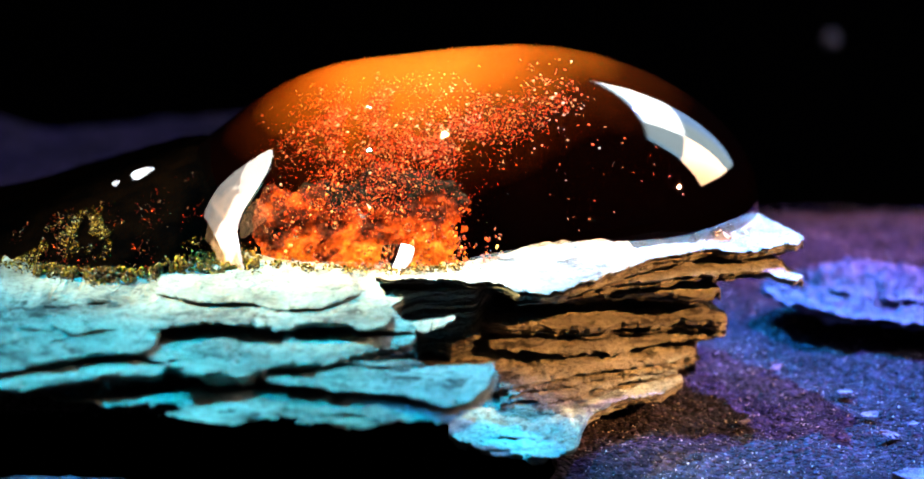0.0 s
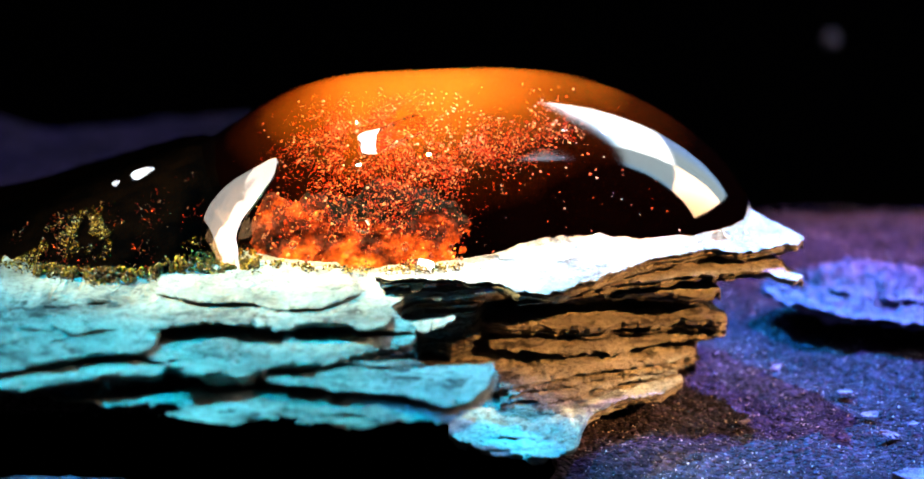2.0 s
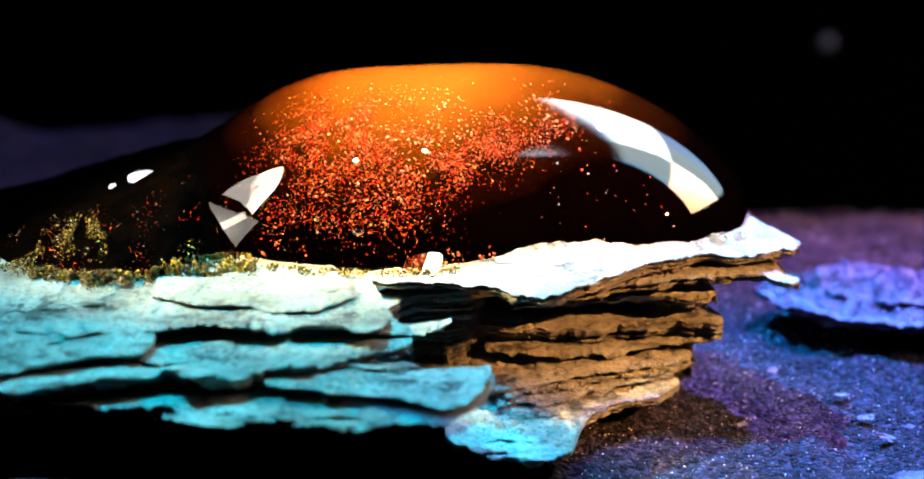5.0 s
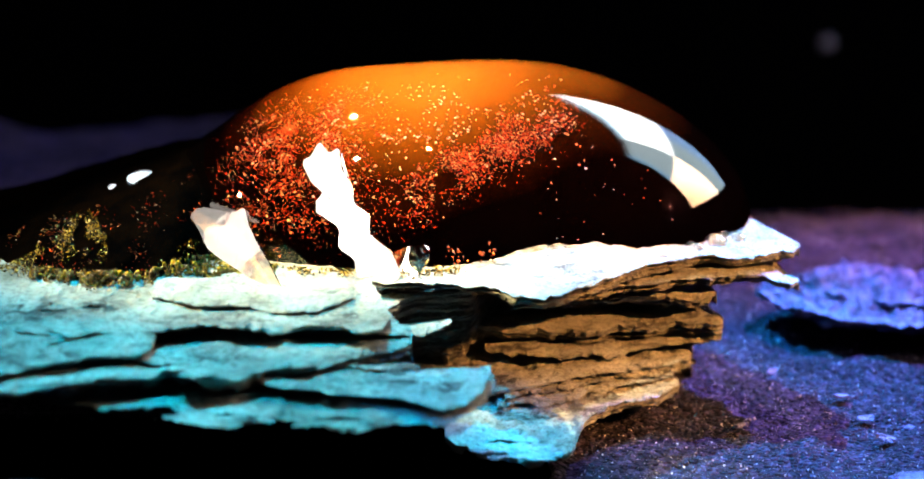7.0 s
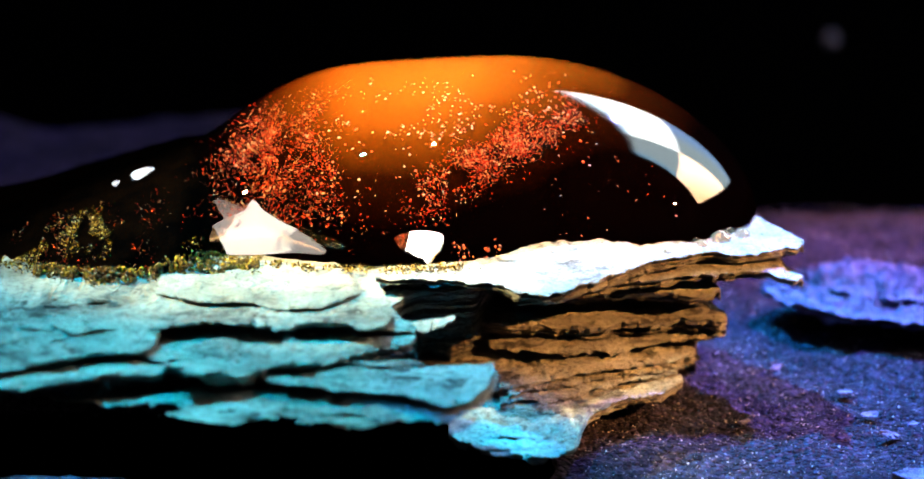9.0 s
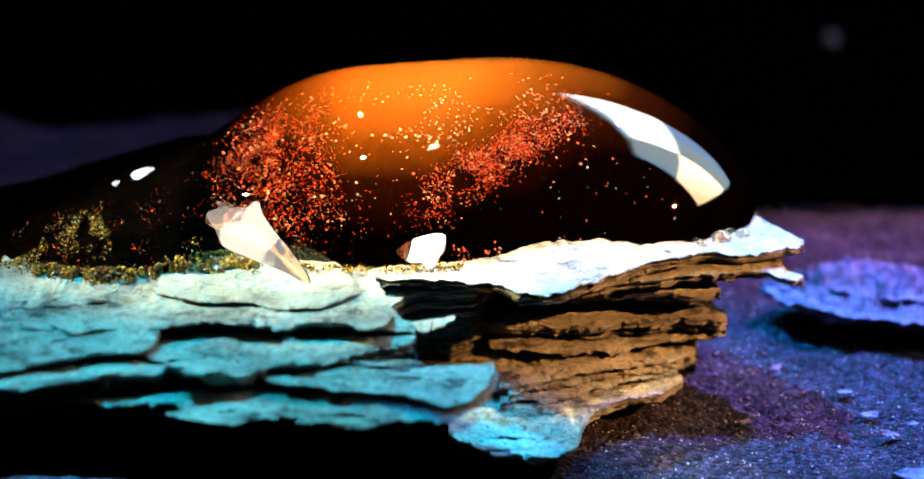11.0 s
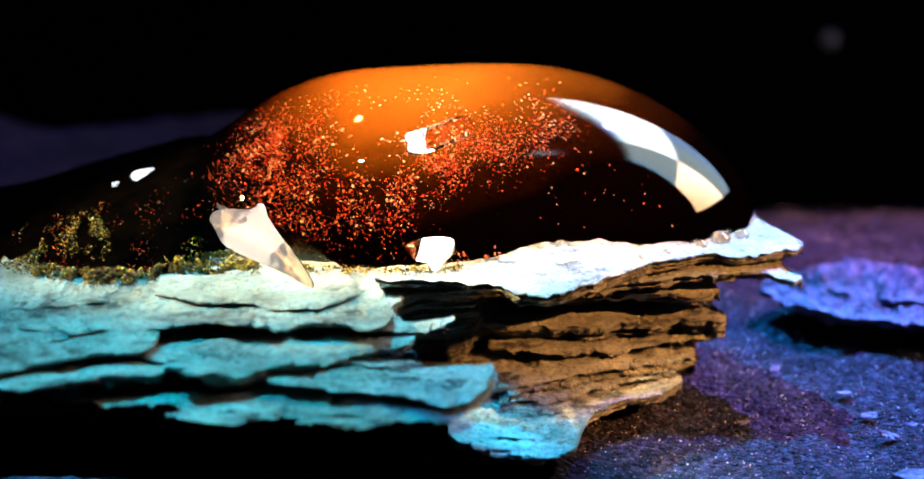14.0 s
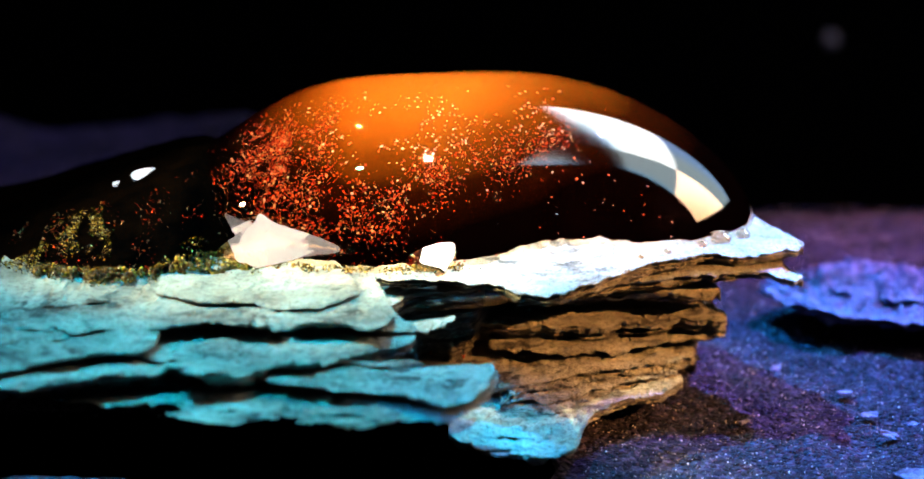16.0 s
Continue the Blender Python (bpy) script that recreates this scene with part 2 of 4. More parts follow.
def darkness_material():
    # Near-black sheet put in where the surroundings are only unlit.
    m, n, l, p = material("unlit_black")
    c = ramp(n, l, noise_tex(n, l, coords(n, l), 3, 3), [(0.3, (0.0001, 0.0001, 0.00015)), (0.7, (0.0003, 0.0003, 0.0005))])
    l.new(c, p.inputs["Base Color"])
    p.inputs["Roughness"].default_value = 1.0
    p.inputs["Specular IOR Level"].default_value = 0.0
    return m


def lobe_material():
    m, n, l, p = material("wet_dark_silt")
    v = coords(n, l)
    c = ramp(n, l, noise_tex(n, l, v, 1.5, 5), [(0.35, (0.0003, 0.00025, 0.0003)), (0.7, (0.0014, 0.0007, 0.0004))])
    l.new(c, p.inputs["Base Color"])
    p.inputs["Roughness"].default_value = 0.7
    p.inputs["Specular IOR Level"].default_value = 0.0
    bump(n, l, noise_tex(n, l, v, 8, 4), 0.05, p)
    return m


SHALE, SAND, GRAIN, SKIN, CORE, FLAKE, FROTH, LOBE, DARKNESS = (f() for f in (shale_material, sand_material, grain_material, liquid_skin_material,
                                                             liquid_core_material, flake_material, foam_material, lobe_material, darkness_material))

EMBER, CLOT, SCUM = silt_material(), clot_material(), scum_material()


def spark_material():
    m, n, l, p = material("golden_mica")
    oi = n.new("ShaderNodeNewGeometry")
    l.new(ramp(n, l, oi.outputs["Random Per Island"], [(0.0, (0.9, 0.12, 0.05)), (0.5, (1.0, 0.30, 0.2)), (0.9, (1.0, 0.72, 0.7))]), p.inputs["Base Color"])
    p.inputs["Metallic"].default_value = 0.7
    p.inputs["Roughness"].default_value = 0.4
    return m


SPARK = spark_material()
SLATE = shale_material("violet_slate", (0.50, 0.47, 0.95))

# ---- mesh helpers ----


def mesh_of(name, verts, faces, mat, smooth=True):
    me = bpy.data.meshes.new(name)
    me.from_pydata((np.asarray(verts, float) * MM).tolist(), [], faces)
    me.materials.append(mat)
    if smooth:
        me.polygons.foreach_set("use_smooth", [True] * len(me.polygons))
    me.update()
    return me


def part(name, verts, faces, mat, parent=None, label="", smooth=True):
    ob = new(name, mesh_of(name, verts, faces, mat, smooth))
    ob.parent = parent
    if label:
        tagged(ob, label)
    return ob


def grid_faces(n, m, closed=False):
    out = []
    for i in range(n - 1):
        for j in range(m if closed else m - 1):
            k = (j + 1) % m
            out.append((i * m + j, (i + 1) * m + j, (i + 1) * m + k, i * m + k))
    return out


def smooth_through(x, pts):
    """Monotone cubic through (x, y) points."""
    X, Y = np.array([p[0] for p in pts], float), np.array([p[1] for p in pts], float)
    h, d = np.diff(X), np.diff(Y) / np.diff(X)
    s = np.zeros(len(X))
    s[0], s[-1] = d[0], d[-1]
    for i in range(1, len(X) - 1):
        if d[i - 1] * d[i] > 0:
            s[i] = 3 * (h[i - 1] + h[i]) / ((2 * h[i] + h[i - 1]) / d[i - 1] + (h[i] + 2 * h[i - 1]) / d[i])
    i = np.clip(np.searchsorted(X, x) - 1, 0, len(h) - 1)
    t = np.clip((np.asarray(x) - X[i]) / h[i], 0, 1)
    return ((1 + 2 * t) * (1 - t) ** 2 * Y[i] + t * (1 - t) ** 2 * h[i] * s[i]
            + t * t * (3 - 2 * t) * Y[i + 1] + t * t * (t - 1) * h[i] * s[i + 1])


def ball(c, r, verts, faces, rng):
    b, rings, segs = len(verts), 4, 6
    for i in range(rings + 1):
        t = math.pi * i / rings
        for j in range(segs):
            p = 2 * math.pi * j / segs
            verts.append((c[0] + r * math.sin(t) * math.cos(p), c[1] + r * math.sin(t) * math.sin(p), c[2] + r * math.cos(t)))
    for i in range(rings):
        for j in range(segs):
            k = (j + 1) % segs
            faces.append((b + i * segs + j, b + (i + 1) * segs + j, b + (i + 1) * segs + k, b + i * segs + k))


def fbm(x, y, z, octaves=4):
    return noise.fractal(Vector((x, y, z)), 0.9, 2.1, octaves)


def slab_mesh(front, back, top, thick, seed, rag=0.17, step=0.05, bottom_in=0.35, rough=0.08, rise=0.0, chipped=0.5):
    """A split stone layer: plan between the front and back lines, top height along x, ragged broken edge."""
    x0, x1 = front[0][0], front[-1][0]
    n = max(8, int((x1 - x0) / step))
    xs = np.linspace(x0, x1, n)
    fx, fy = np.array(front, float).T
    bx, by = np.array(back, float).T
    tx, tz = np.array(top, float).T
    kf = max(10, int(thick / 0.022))
    inland = [0.02 + 0.09 * k for k in range(32)]
    verts = []
    for x in xs:
        y = float(np.interp(x, fx, fy)) + rag * 1.6 * fbm(x * 0.9, seed, 0.3) + rag * 0.5 * fbm(x * 3, seed, 7.1, 6)
        yb = max(float(np.interp(x, bx, by)), y + 0.05)
        zt = float(np.interp(x, tx, tz))
        th = thick * (1 + 0.25 * fbm(x * 0.5, seed, 2.2) + chipped * (0.35 * fbm(x * 2.3, seed, 5.5) + 0.2 * fbm(x * 8, seed, 1.5)))
        worn = chipped * (0.16 * max(0, fbm(x * 1.1, seed, 3.3) + 0.1) + 0.09 * max(0, fbm(x * 4.5, seed, 6.3)) + 0.05 * fbm(x * 13, seed, 8.3))
        col = [(x, yb, zt - th)]
        for k in range(kf):
            u = k / (kf - 1)
            z = zt - th * (1 - u)
            bed = math.floor(z / 0.05 + 0.5 * fbm(x * 0.3, seed, 4.0, 2))
            step_in = 0.5 + 1.7 * noise.noise(Vector((x * 0.22, bed * 3.7, seed))) + 0.4 * noise.noise(Vector((x * 0.8, bed * 7.3, seed)))
            inset = bottom_in * (1 - u) ** 1.5 + rag * (1.5 * max(0, step_in) + 0.18 * fbm(x * 2.2, z * 12, seed, 4)) * min(1, 3 * (1 - u) + 0.1)
            col.append((x + 0.03 * fbm(x * 5, z * 9, seed), min(y + inset, yb - 0.005), z + rough * 0.4 * fbm(x * 3, u * 3, seed) - worn * u))
        for k, gap in enumerate(inland + [0.4, 0.7, 1.0]):
            if k < len(inland):
                yy = min(y + gap, yb - 0.004 * (len(inland) + 3 - k))
            else:
                start = min(y + inland[-1], yb - 0.016)
                yy = start + (yb - start) * gap
            dz = rough * 1.5 * fbm(x * 0.9, yy * 0.9, seed) + rough * 0.8 * fbm(x * 3.5, yy * 3.5, seed)
            col.append((x, yy, zt + dz * min(1, gap + 0.25) - worn * max(0, 1 - gap / 0.45) ** 1.5 + rise * min(yy - y, 3.5) * min(1, max(0, (7.0 - x) / 2.5))))
        verts += col
    m = len(verts) // n
    faces = grid_faces(n, m, True)
    faces.append(tuple(range(m)))
    faces.append(tuple((n - 1) * m + j for j in reversed(range(m))))
    return verts, faces


# ---- ground ----
def sand_height(x, y):
    return 0.16 * fbm(x * 0.25, y * 0.25, 0) + 0.10 * fbm(x * 1.1, y * 1.1, 4)


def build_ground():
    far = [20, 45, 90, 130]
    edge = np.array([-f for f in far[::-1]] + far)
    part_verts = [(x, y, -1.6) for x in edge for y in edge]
    ob = part("ground", part_verts, grid_faces(len(edge), len(edge)), DARKNESS)
    tagged(ob, "black sheet standing in for the unlit surroundings", "ground", kind="structure")

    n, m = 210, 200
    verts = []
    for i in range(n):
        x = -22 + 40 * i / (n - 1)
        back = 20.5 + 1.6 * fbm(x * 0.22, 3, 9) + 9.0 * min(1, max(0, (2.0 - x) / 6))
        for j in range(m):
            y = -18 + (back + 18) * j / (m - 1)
            # Sand sinks towards the black sheet where the light would fall off.
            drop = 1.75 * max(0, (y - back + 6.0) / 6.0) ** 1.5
            # Cut away at front left, so the black sheet stands for shade.
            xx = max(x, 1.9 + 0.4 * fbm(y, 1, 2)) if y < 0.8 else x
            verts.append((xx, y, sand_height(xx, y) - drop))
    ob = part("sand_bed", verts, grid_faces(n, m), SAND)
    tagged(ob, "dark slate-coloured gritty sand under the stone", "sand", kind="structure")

    rng = random.Random(3)
    verts, faces = [], []
    for i in range(46000):
        x, y = rng.uniform(1, 14), rng.uniform(-6, 16)
        if i > 42000:
            x, y = rng.uniform(-14, 14), rng.uniform(8, 16)
        if x < 2.2 and y < 1.2:
            continue
        r = 0.010 + 0.028 * rng.random() ** 5
        c = Vector((x, y, sand_height(x, y) + r * 0.3))
        q = Euler((rng.uniform(0, 6), rng.uniform(0, 6), rng.uniform(0, 6))).to_matrix()
        b = len(verts)
        for d in ((1, 0, 0), (-1, 0, 0), (0, 1, 0), (0, -1, 0), (0, 0, 1), (0, 0, -1)):
            verts.append(c + q @ Vector(d) * r * rng.uniform(0.6, 1.2))
        for a, e, f in ((0, 2, 4), (2, 1, 4), (1, 3, 4), (3, 0, 4), (2, 0, 5), (1, 2, 5), (3, 1, 5), (0, 3, 5)):
            faces.append((b + a, b + e, b + f))
    ob = part("sand_grains", verts, faces, GRAIN, smooth=False)
    tagged(ob, "glinting loose mineral grains strewn over dark sand", "sand", kind="stuff")


build_ground()

# ---- the layered stone ----
ROCK = tagged(new("layered_rock"), "pale flaking layered shale piece with ragged broken ledges", "rock")
ROCK.location = (0, 0, 0)


def layer(name, front, back, top, thick, seed, label="", **kw):
    v, f = slab_mesh(front, back, top, thick, seed, **kw)
    return part(name, v, f, SHALE, ROCK, label, smooth=False)


layer("core_layer", [(-14, -2.0), (-8, -2.2), (-3.2, -2.6), (-1.9, -2.4), (-1.2, -0.9), (0.3, -0.4), (0.9, 2.2), (1.6, 3.2), (4.0, 3.4), (5.6, 3.4)], [(-14, 2.5), (-10, 4.2), (-6, 6.0), (-4, 6.5), (3, 8), (5.6, 3.5)], [(-14, 3.35), (6, 3.3)], 1.6, 1.0, bottom_in=0.8)
layer("base_layer", [(-13, 1.5), (-8, 1.2), (-2, 1.0), (0.8, 1.4), (1.5, 2.8), (4.0, 3.2), (5.4, 3.3)], [(-13, 6), (-4, 6.5), (3, 8), (5.4, 3.5)], [(-13, 1.9), (6, 1.9)], 2.1, 1.4, bottom_in=0.4)
TOP_RIGHT = layer("top_layer", [(-2.6, -0.4), (-1.4, -1.0), (-0.3, -0.9), (0.6, -1.2), (1.8, -2.3), (2.7, -1.1), (4.1, 0.2), (5.4, 1.0), (6.7, 1.4), (7.45, 1.6), (7.62, 2.0)],
                  [(-2.6, 7.5), (4, 7.5), (6.3, 4.3), (7.0, 3.4), (7.62, 2.1)], [(-2.6, 3.70), (0, 3.76), (3, 3.82), (7.6, 3.68)], 0.34, 2.0, "bleached top layer jutting out as a ragged tip", bottom_in=0.3, rise=0.08, rough=0.045)
layer("layer", [(1.2, -1.0), (2.1, -0.9), (3.4, 0.0), (4.7, 0.6), (6.0, 1.0), (6.8, 0.9), (7.3, 0.5), (7.5, 0.8)], [(1.2, 7), (5, 6), (6.8, 2.6), (7.5, 0.95)],
      [(1.2, 3.3), (7.5, 3.22)], 0.30, 3.0)
layer("layer", [(0.9, 1.0), (2.8, 1.0), (4.1, 1.1), (5.2, 1.2), (5.75, 1.45)], [(0.9, 6), (5, 5), (5.75, 1.5)], [(0.9, 2.78), (5.8, 2.66)], 0.34, 4.0, rag=0.2)
layer("layer", [(-0.6, 0.9), (0.8, 0.8), (2.2, 0.7), (3.5, 0.9), (5.2, 1.15), (5.75, 1.3), (5.9, 1.5)], [(-0.6, 6), (5, 5), (5.9, 1.6)], [(-0.6, 2.12), (5.9, 2.02)], 0.44, 5.0, rag=0.2)
layer("layer", [(-2.5, -1.4), (0.8, -1.0), (2.1, -0.5), (3.4, 0.1), (4.75, 0.8), (5.2, 1.2)], [(-2.5, 5), (4.5, 4), (5.2, 1.4)], [(-2.5, 1.4), (5.2, 1.3)], 0.36, 6.0)
layer("layer", [(0.6, 0.5), (2.0, 0.3), (3.3, 0.55), (4.4, 0.85), (5.3, 1.1), (5.7, 1.45)], [(0.6, 4), (5, 4), (5.7, 1.6)], [(0.6, 1.66), (5.7, 1.58)], 0.09, 21.0, rag=0.22, bottom_in=0.12, chipped=0.9)
layer("layer", [(1.0, -1.2), (2.2, -0.7), (3.3, -0.1), (4.3, 0.5), (5.0, 0.9), (5.3, 1.2)], [(1.0, 3), (4.6, 3), (5.3, 1.4)], [(1.0, 1.2), (5.3, 1.14)], 0.08, 22.0, rag=0.22, bottom_in=0.1, chipped=0.9)
layer("bottom_layer", [(-0.27, -3.02), (-0.07, -3.46), (0.44, -3.86), (1.06, -3.76), (1.48, -4.06), (2.04, -3.86), (2.39, -3.53), (2.57, -2.57), (2.73, -1.74), (3.53, -0.81), (4.34, -0.19), (4.89, 0.44)], [(-0.27, 0.0), (3, 3), (4.2, 3), (4.89, 0.64)], [(-0.27, 1.0), (5, 0.9)], 0.34, 7.0, rag=0.12, chipped=0.8)
layer("top_layer", [(-10.03, -5.3), (-9.35, -5.02), (-8.56, -4.67), (-7.88, -4.31), (-7.06, -4.09), (-6.22, -3.99), (-5.75, -3.8), (-5.27, -3.73), (-4.65, -3.91), (-3.81, -3.84), (-2.97, -3.69), (-2.35, -3.88), (-1.86, -4.09), (-1.56, -3.99), (-1.42, -3.33)],
      [(-10.03, 2.5), (-10, 4.2), (-6, 6.0), (-4, 6.5), (-2.6, 7.5), (-1.9, -0.6), (-1.42, -3.0300000000000002)], [(-10.03, 3.74), (-1.42, 3.74)], 0.24, 8.0, rag=0.1, bottom_in=0.5, rough=0.06, chipped=0.9)
layer("tongue_layer", [(-2.25, -3.28), (-1.76, -3.42), (-1.27, -3.5), (-0.78, -3.31), (-0.42, -3.06), (-0.15, -2.72)],
      [(-2.25, -2.8), (-1.2, -2.75), (-0.15, -2.4200000000000004)], [(-2.25, 3.45), (-0.15, 3.45)], 0.16, 18.0, rag=0.1, bottom_in=0.2, rough=0.05, chipped=0.8)
layer("crust_layer", [(-6.44, -2.23), (-5.97, -2.57), (-5.47, -2.76), (-4.48, -2.83), (-3.48, -3.06), (-2.93, -2.98), (-2.52, -2.61), (-2.16, -2.15)],
      [(-6.44, 0.6), (-4, 1.5), (-3, 1.0), (-2.16, -1.8499999999999999)], [(-6.44, 3.84), (-2.16, 3.84)], 0.11, 12.0, rag=0.07, bottom_in=0.12, rough=0.04, chipped=0.6)
layer("tongue_layer", [(-9.84, -6.68), (-9.21, -6.14), (-8.55, -5.77), (-7.99, -5.53), (-7.54, -5.32), (-6.95, -5.25), (-6.42, -5.18), (-6.25, -4.83), (-6.22, -4.12)],
      [(-9.84, 0.0), (-10, 0.0), (-7.4, -1.0), (-6.22, -3.8200000000000003)], [(-9.84, 3.62), (-6.22, 3.62)], 0.14, 14.0, rag=0.07, bottom_in=0.15, rough=0.06, chipped=0.7)
layer("ledge_layer", [(-9.8, -6.99), (-9.16, -6.6), (-8.49, -6.37), (-8.04, -6.2), (-7.31, -5.86), (-6.75, -5.59), (-6.15, -5.38), (-5.51, -5.45), (-4.87, -5.66), (-4.54, -5.83), (-4.19, -5.66), (-3.74, -5.31), (-3.15, -5.07), (-2.69, -4.76), (-2.22, -4.41), (-1.74, -4.12), (-1.14, -3.84), (-0.96, -3.55)],
      [(-9.8, 3.0), (-6, 3.0), (-3, 2.0), (-0.96, -3.25)], [(-9.8, 3.34), (-0.96, 3.34)], 0.66, 9.0, rag=0.12, bottom_in=1.1, rough=0.07, chipped=1.0)
layer("ledge_layer", [(-3.99, -5.18), (-3.62, -5.45), (-2.89, -5.72), (-2.18, -5.85), (-1.58, -6.05), (-0.99, -6.35), (-0.28, -6.58), (0.19, -6.25), (0.49, -5.52), (0.65, -4.62)],
      [(-3.99, -4.6), (-2.5, -4.6), (0.2, -4.4), (0.65, -4.32)], [(-3.99, 3.06), (0.65, 3.06)], 0.13, 17.0, rag=0.14, bottom_in=0.25, rough=0.08, chipped=0.8)
layer("ledge_layer", [(-8.47, -5.14), (-7.81, -5.81), (-6.8, -5.88), (-6.08, -5.94), (-5.17, -6.27), (-4.53, -6.14), (-3.7, -6.27), (-2.62, -6.76), (-1.9, -7.21), (-1.57, -6.73), (-0.98, -6.63), (-0.22, -6.57), (0.19, -6.14), (0.55, -5.27), (0.75, -4.32)],
      [(-8.47, -3.4), (-8, -3.4), (0, -3.6), (0.75, -4.0200000000000005)], [(-8.47, 2.74), (0.75, 2.74)], 0.28, 10.0, rag=0.2, bottom_in=0.9, rough=0.08, chipped=1.0)
layer("crust_layer", [(0.83, -1.66), (1.22, -1.31), (1.99, -1.09), (2.77, -0.66), (3.56, -0.3), (4.22, 0.07), (4.76, 0.45)], [(0.83, 2.2), (4.76, 0.75)], [(0.83, 1.08), (4.76, 1.06)], 0.12, 16.0, bottom_in=0.1, rag=0.2, chipped=0.8)



def lamina_plates():
    """Thin broken plates that lie loose on the ledges, each with an undercut ragged front."""
    rng = random.Random(77)
    for x0, x1, y0, y1, z, count in ((-10.5, -5.2, -4.2, -2.0, 3.70, 5), (-8.5, -4.6, -5.6, -4.6, 3.33, 4), (-6.4, -0.6, -6.9, -6.2, 2.76, 6), (-3.2, -0.2, -5.4, -3.6, 3.06, 3), (0.2, 2.2, -4.4, -3.0, 1.0, 3)):
        for i in range(count):
            w = rng.uniform(0.7, 2.0)
            cx, cy = rng.uniform(x0 + w / 2, x1 - w / 2 + 0.01) if x1 - x0 > w else (x0 + x1) / 2, rng.uniform(y0, y1)
            d, t = rng.uniform(0.3, 0.7), rng.uniform(0.03, 0.08)
            lean = rng.uniform(-0.05, 0.05)
            front = [(cx - w / 2, cy), (cx - w * 0.28, cy - d * rng.uniform(0.2, 0.5)), (cx + w * 0.1, cy - d * rng.uniform(0.3, 0.6)), (cx + w * 0.36, cy - d * rng.uniform(0.1, 0.4)), (cx + w / 2, cy)]
            back = [(cx - w / 2, cy + 0.06), (cx - w * 0.2, cy + d * 0.6), (cx + w * 0.25, cy + d * 0.5), (cx + w / 2, cy + 0.06)]
            layer("lamina", front, back, [(cx - w / 2, z + t * 0.8 - lean), (cx + w / 2, z + t * 0.8 + lean)], t, 50.0 + i + 7.7 * z, rag=0.15, bottom_in=0.22, rough=0.05, step=0.06)


lamina_plates()

# ---- the shale chip on the sand ----


def chip(name, x, y, z, w, d, t, seed, turn, label, tilt=(0, 0)):
    n = 30
    v, f = slab_mesh([(-w / 2, 0), (-w * 0.3, -d * 0.45), (0.1 * w, -d * 0.5), (w * 0.4, -d * 0.35), (w / 2, 0.02)],
                     [(-w / 2, 0.05), (-w * 0.25, d * 0.4), (w * 0.2, d * 0.5), (w / 2, 0.06)], [(-w / 2, 0), (w / 2, 0)], t, seed, rag=min(0.2, w * 0.08), step=w / n, bottom_in=t * 0.3, rough=0.04)
    ob = part(name, v, f, SLATE, smooth=False)
    ob.matrix_world = pose(x * MM, y * MM, z * MM, tilt[0], tilt[1], turn)
    return tagged(ob, label, "stone chip")


def shale_chip():
    base = tagged(new("shale_chip"), "thin broken violet shale chip lying over dark sand", "stone chip")
    base.matrix_world = pose(9.9 * MM, 6.6 * MM, 0.02 * MM, -2, 2, -4)
    front = [(-2.8, 0.2), (-2.2, -1.0), (-1.2, -1.9), (0.4, -2.2), (2.0, -2.1), (2.7, -0.6)]
    back = [(-2.8, 0.4), (-1.6, 1.8), (0, 2.3), (1.8, 2.4), (2.7, 0.2)]
    for name, k, z, t, seed, pull in (("layer", 1.0, 0.76, 0.20, 41.0, 0), ("layer", 0.86, 0.58, 0.30, 42.0, 0.4), ("layer", 0.6, 0.30, 0.40, 43.0, 0.9), ("crust", 0.62, 0.84, 0.10, 44.0, 0.7)):
        f = [(x * k, y * k + pull) for x, y in front]
        g = [(x * k, y * k + pull) for x, y in back]
        v, faces = slab_mesh(f, g, [(-2.8, z), (0.5, z + 0.03), (2.8, z)], t, seed, rag=0.24, step=0.06, bottom_in=0.15, rough=0.26)
        part(name, v, faces, SLATE, base, smooth=False)


shale_chip()


def front_shard():
    """A low stone in front of the rock, whose back edge catches the light."""
    v, f = slab_mesh([(-11.5, -9.4), (-9, -9.9), (-6.2, -9.6), (-5.2, -9.0)], [(-11.5, -8.4), (-8.7, -7.98), (-7.0, -7.96), (-5.8, -7.99), (-5.2, -8.5)], [(-11.5, 1.90), (-8, 1.99), (-5.4, 1.88)], 3.5, 61.0, rag=0.1, rough=0.05)
    tagged(part("stone_shard", v, f, SLATE, smooth=False), "dark stone shard standing before the layered rock", "stone")


front_shard()
for k, (x, y, w, a) in enumerate([(9.0, 0.2, 0.36, 10), (9.3, -1.0, 0.42, -20), (9.9, -0.4, 0.26, 40), (8.6, 1.6, 0.35, 0), (9.75, -3.3, 1.3, 15), (6.2, -0.2, 0.25, 30), (7.2, 3.2, 0.3, 60)]):
    tagged(chip("small_chip", x, y, 0.2, w, w * 0.7, w * 0.16, 30.0 + k, a, "small pale stone flake resting on sand", (-4, 3)), group="stone flakes on the sand")

# ---- the drop ----
ZB = 3.45


def drop_middle(x):
    """The y of the drop's ridge."""
    return 3.7 + 0.75 * np.exp(-((x - 2.6) / 2.6) ** 2)


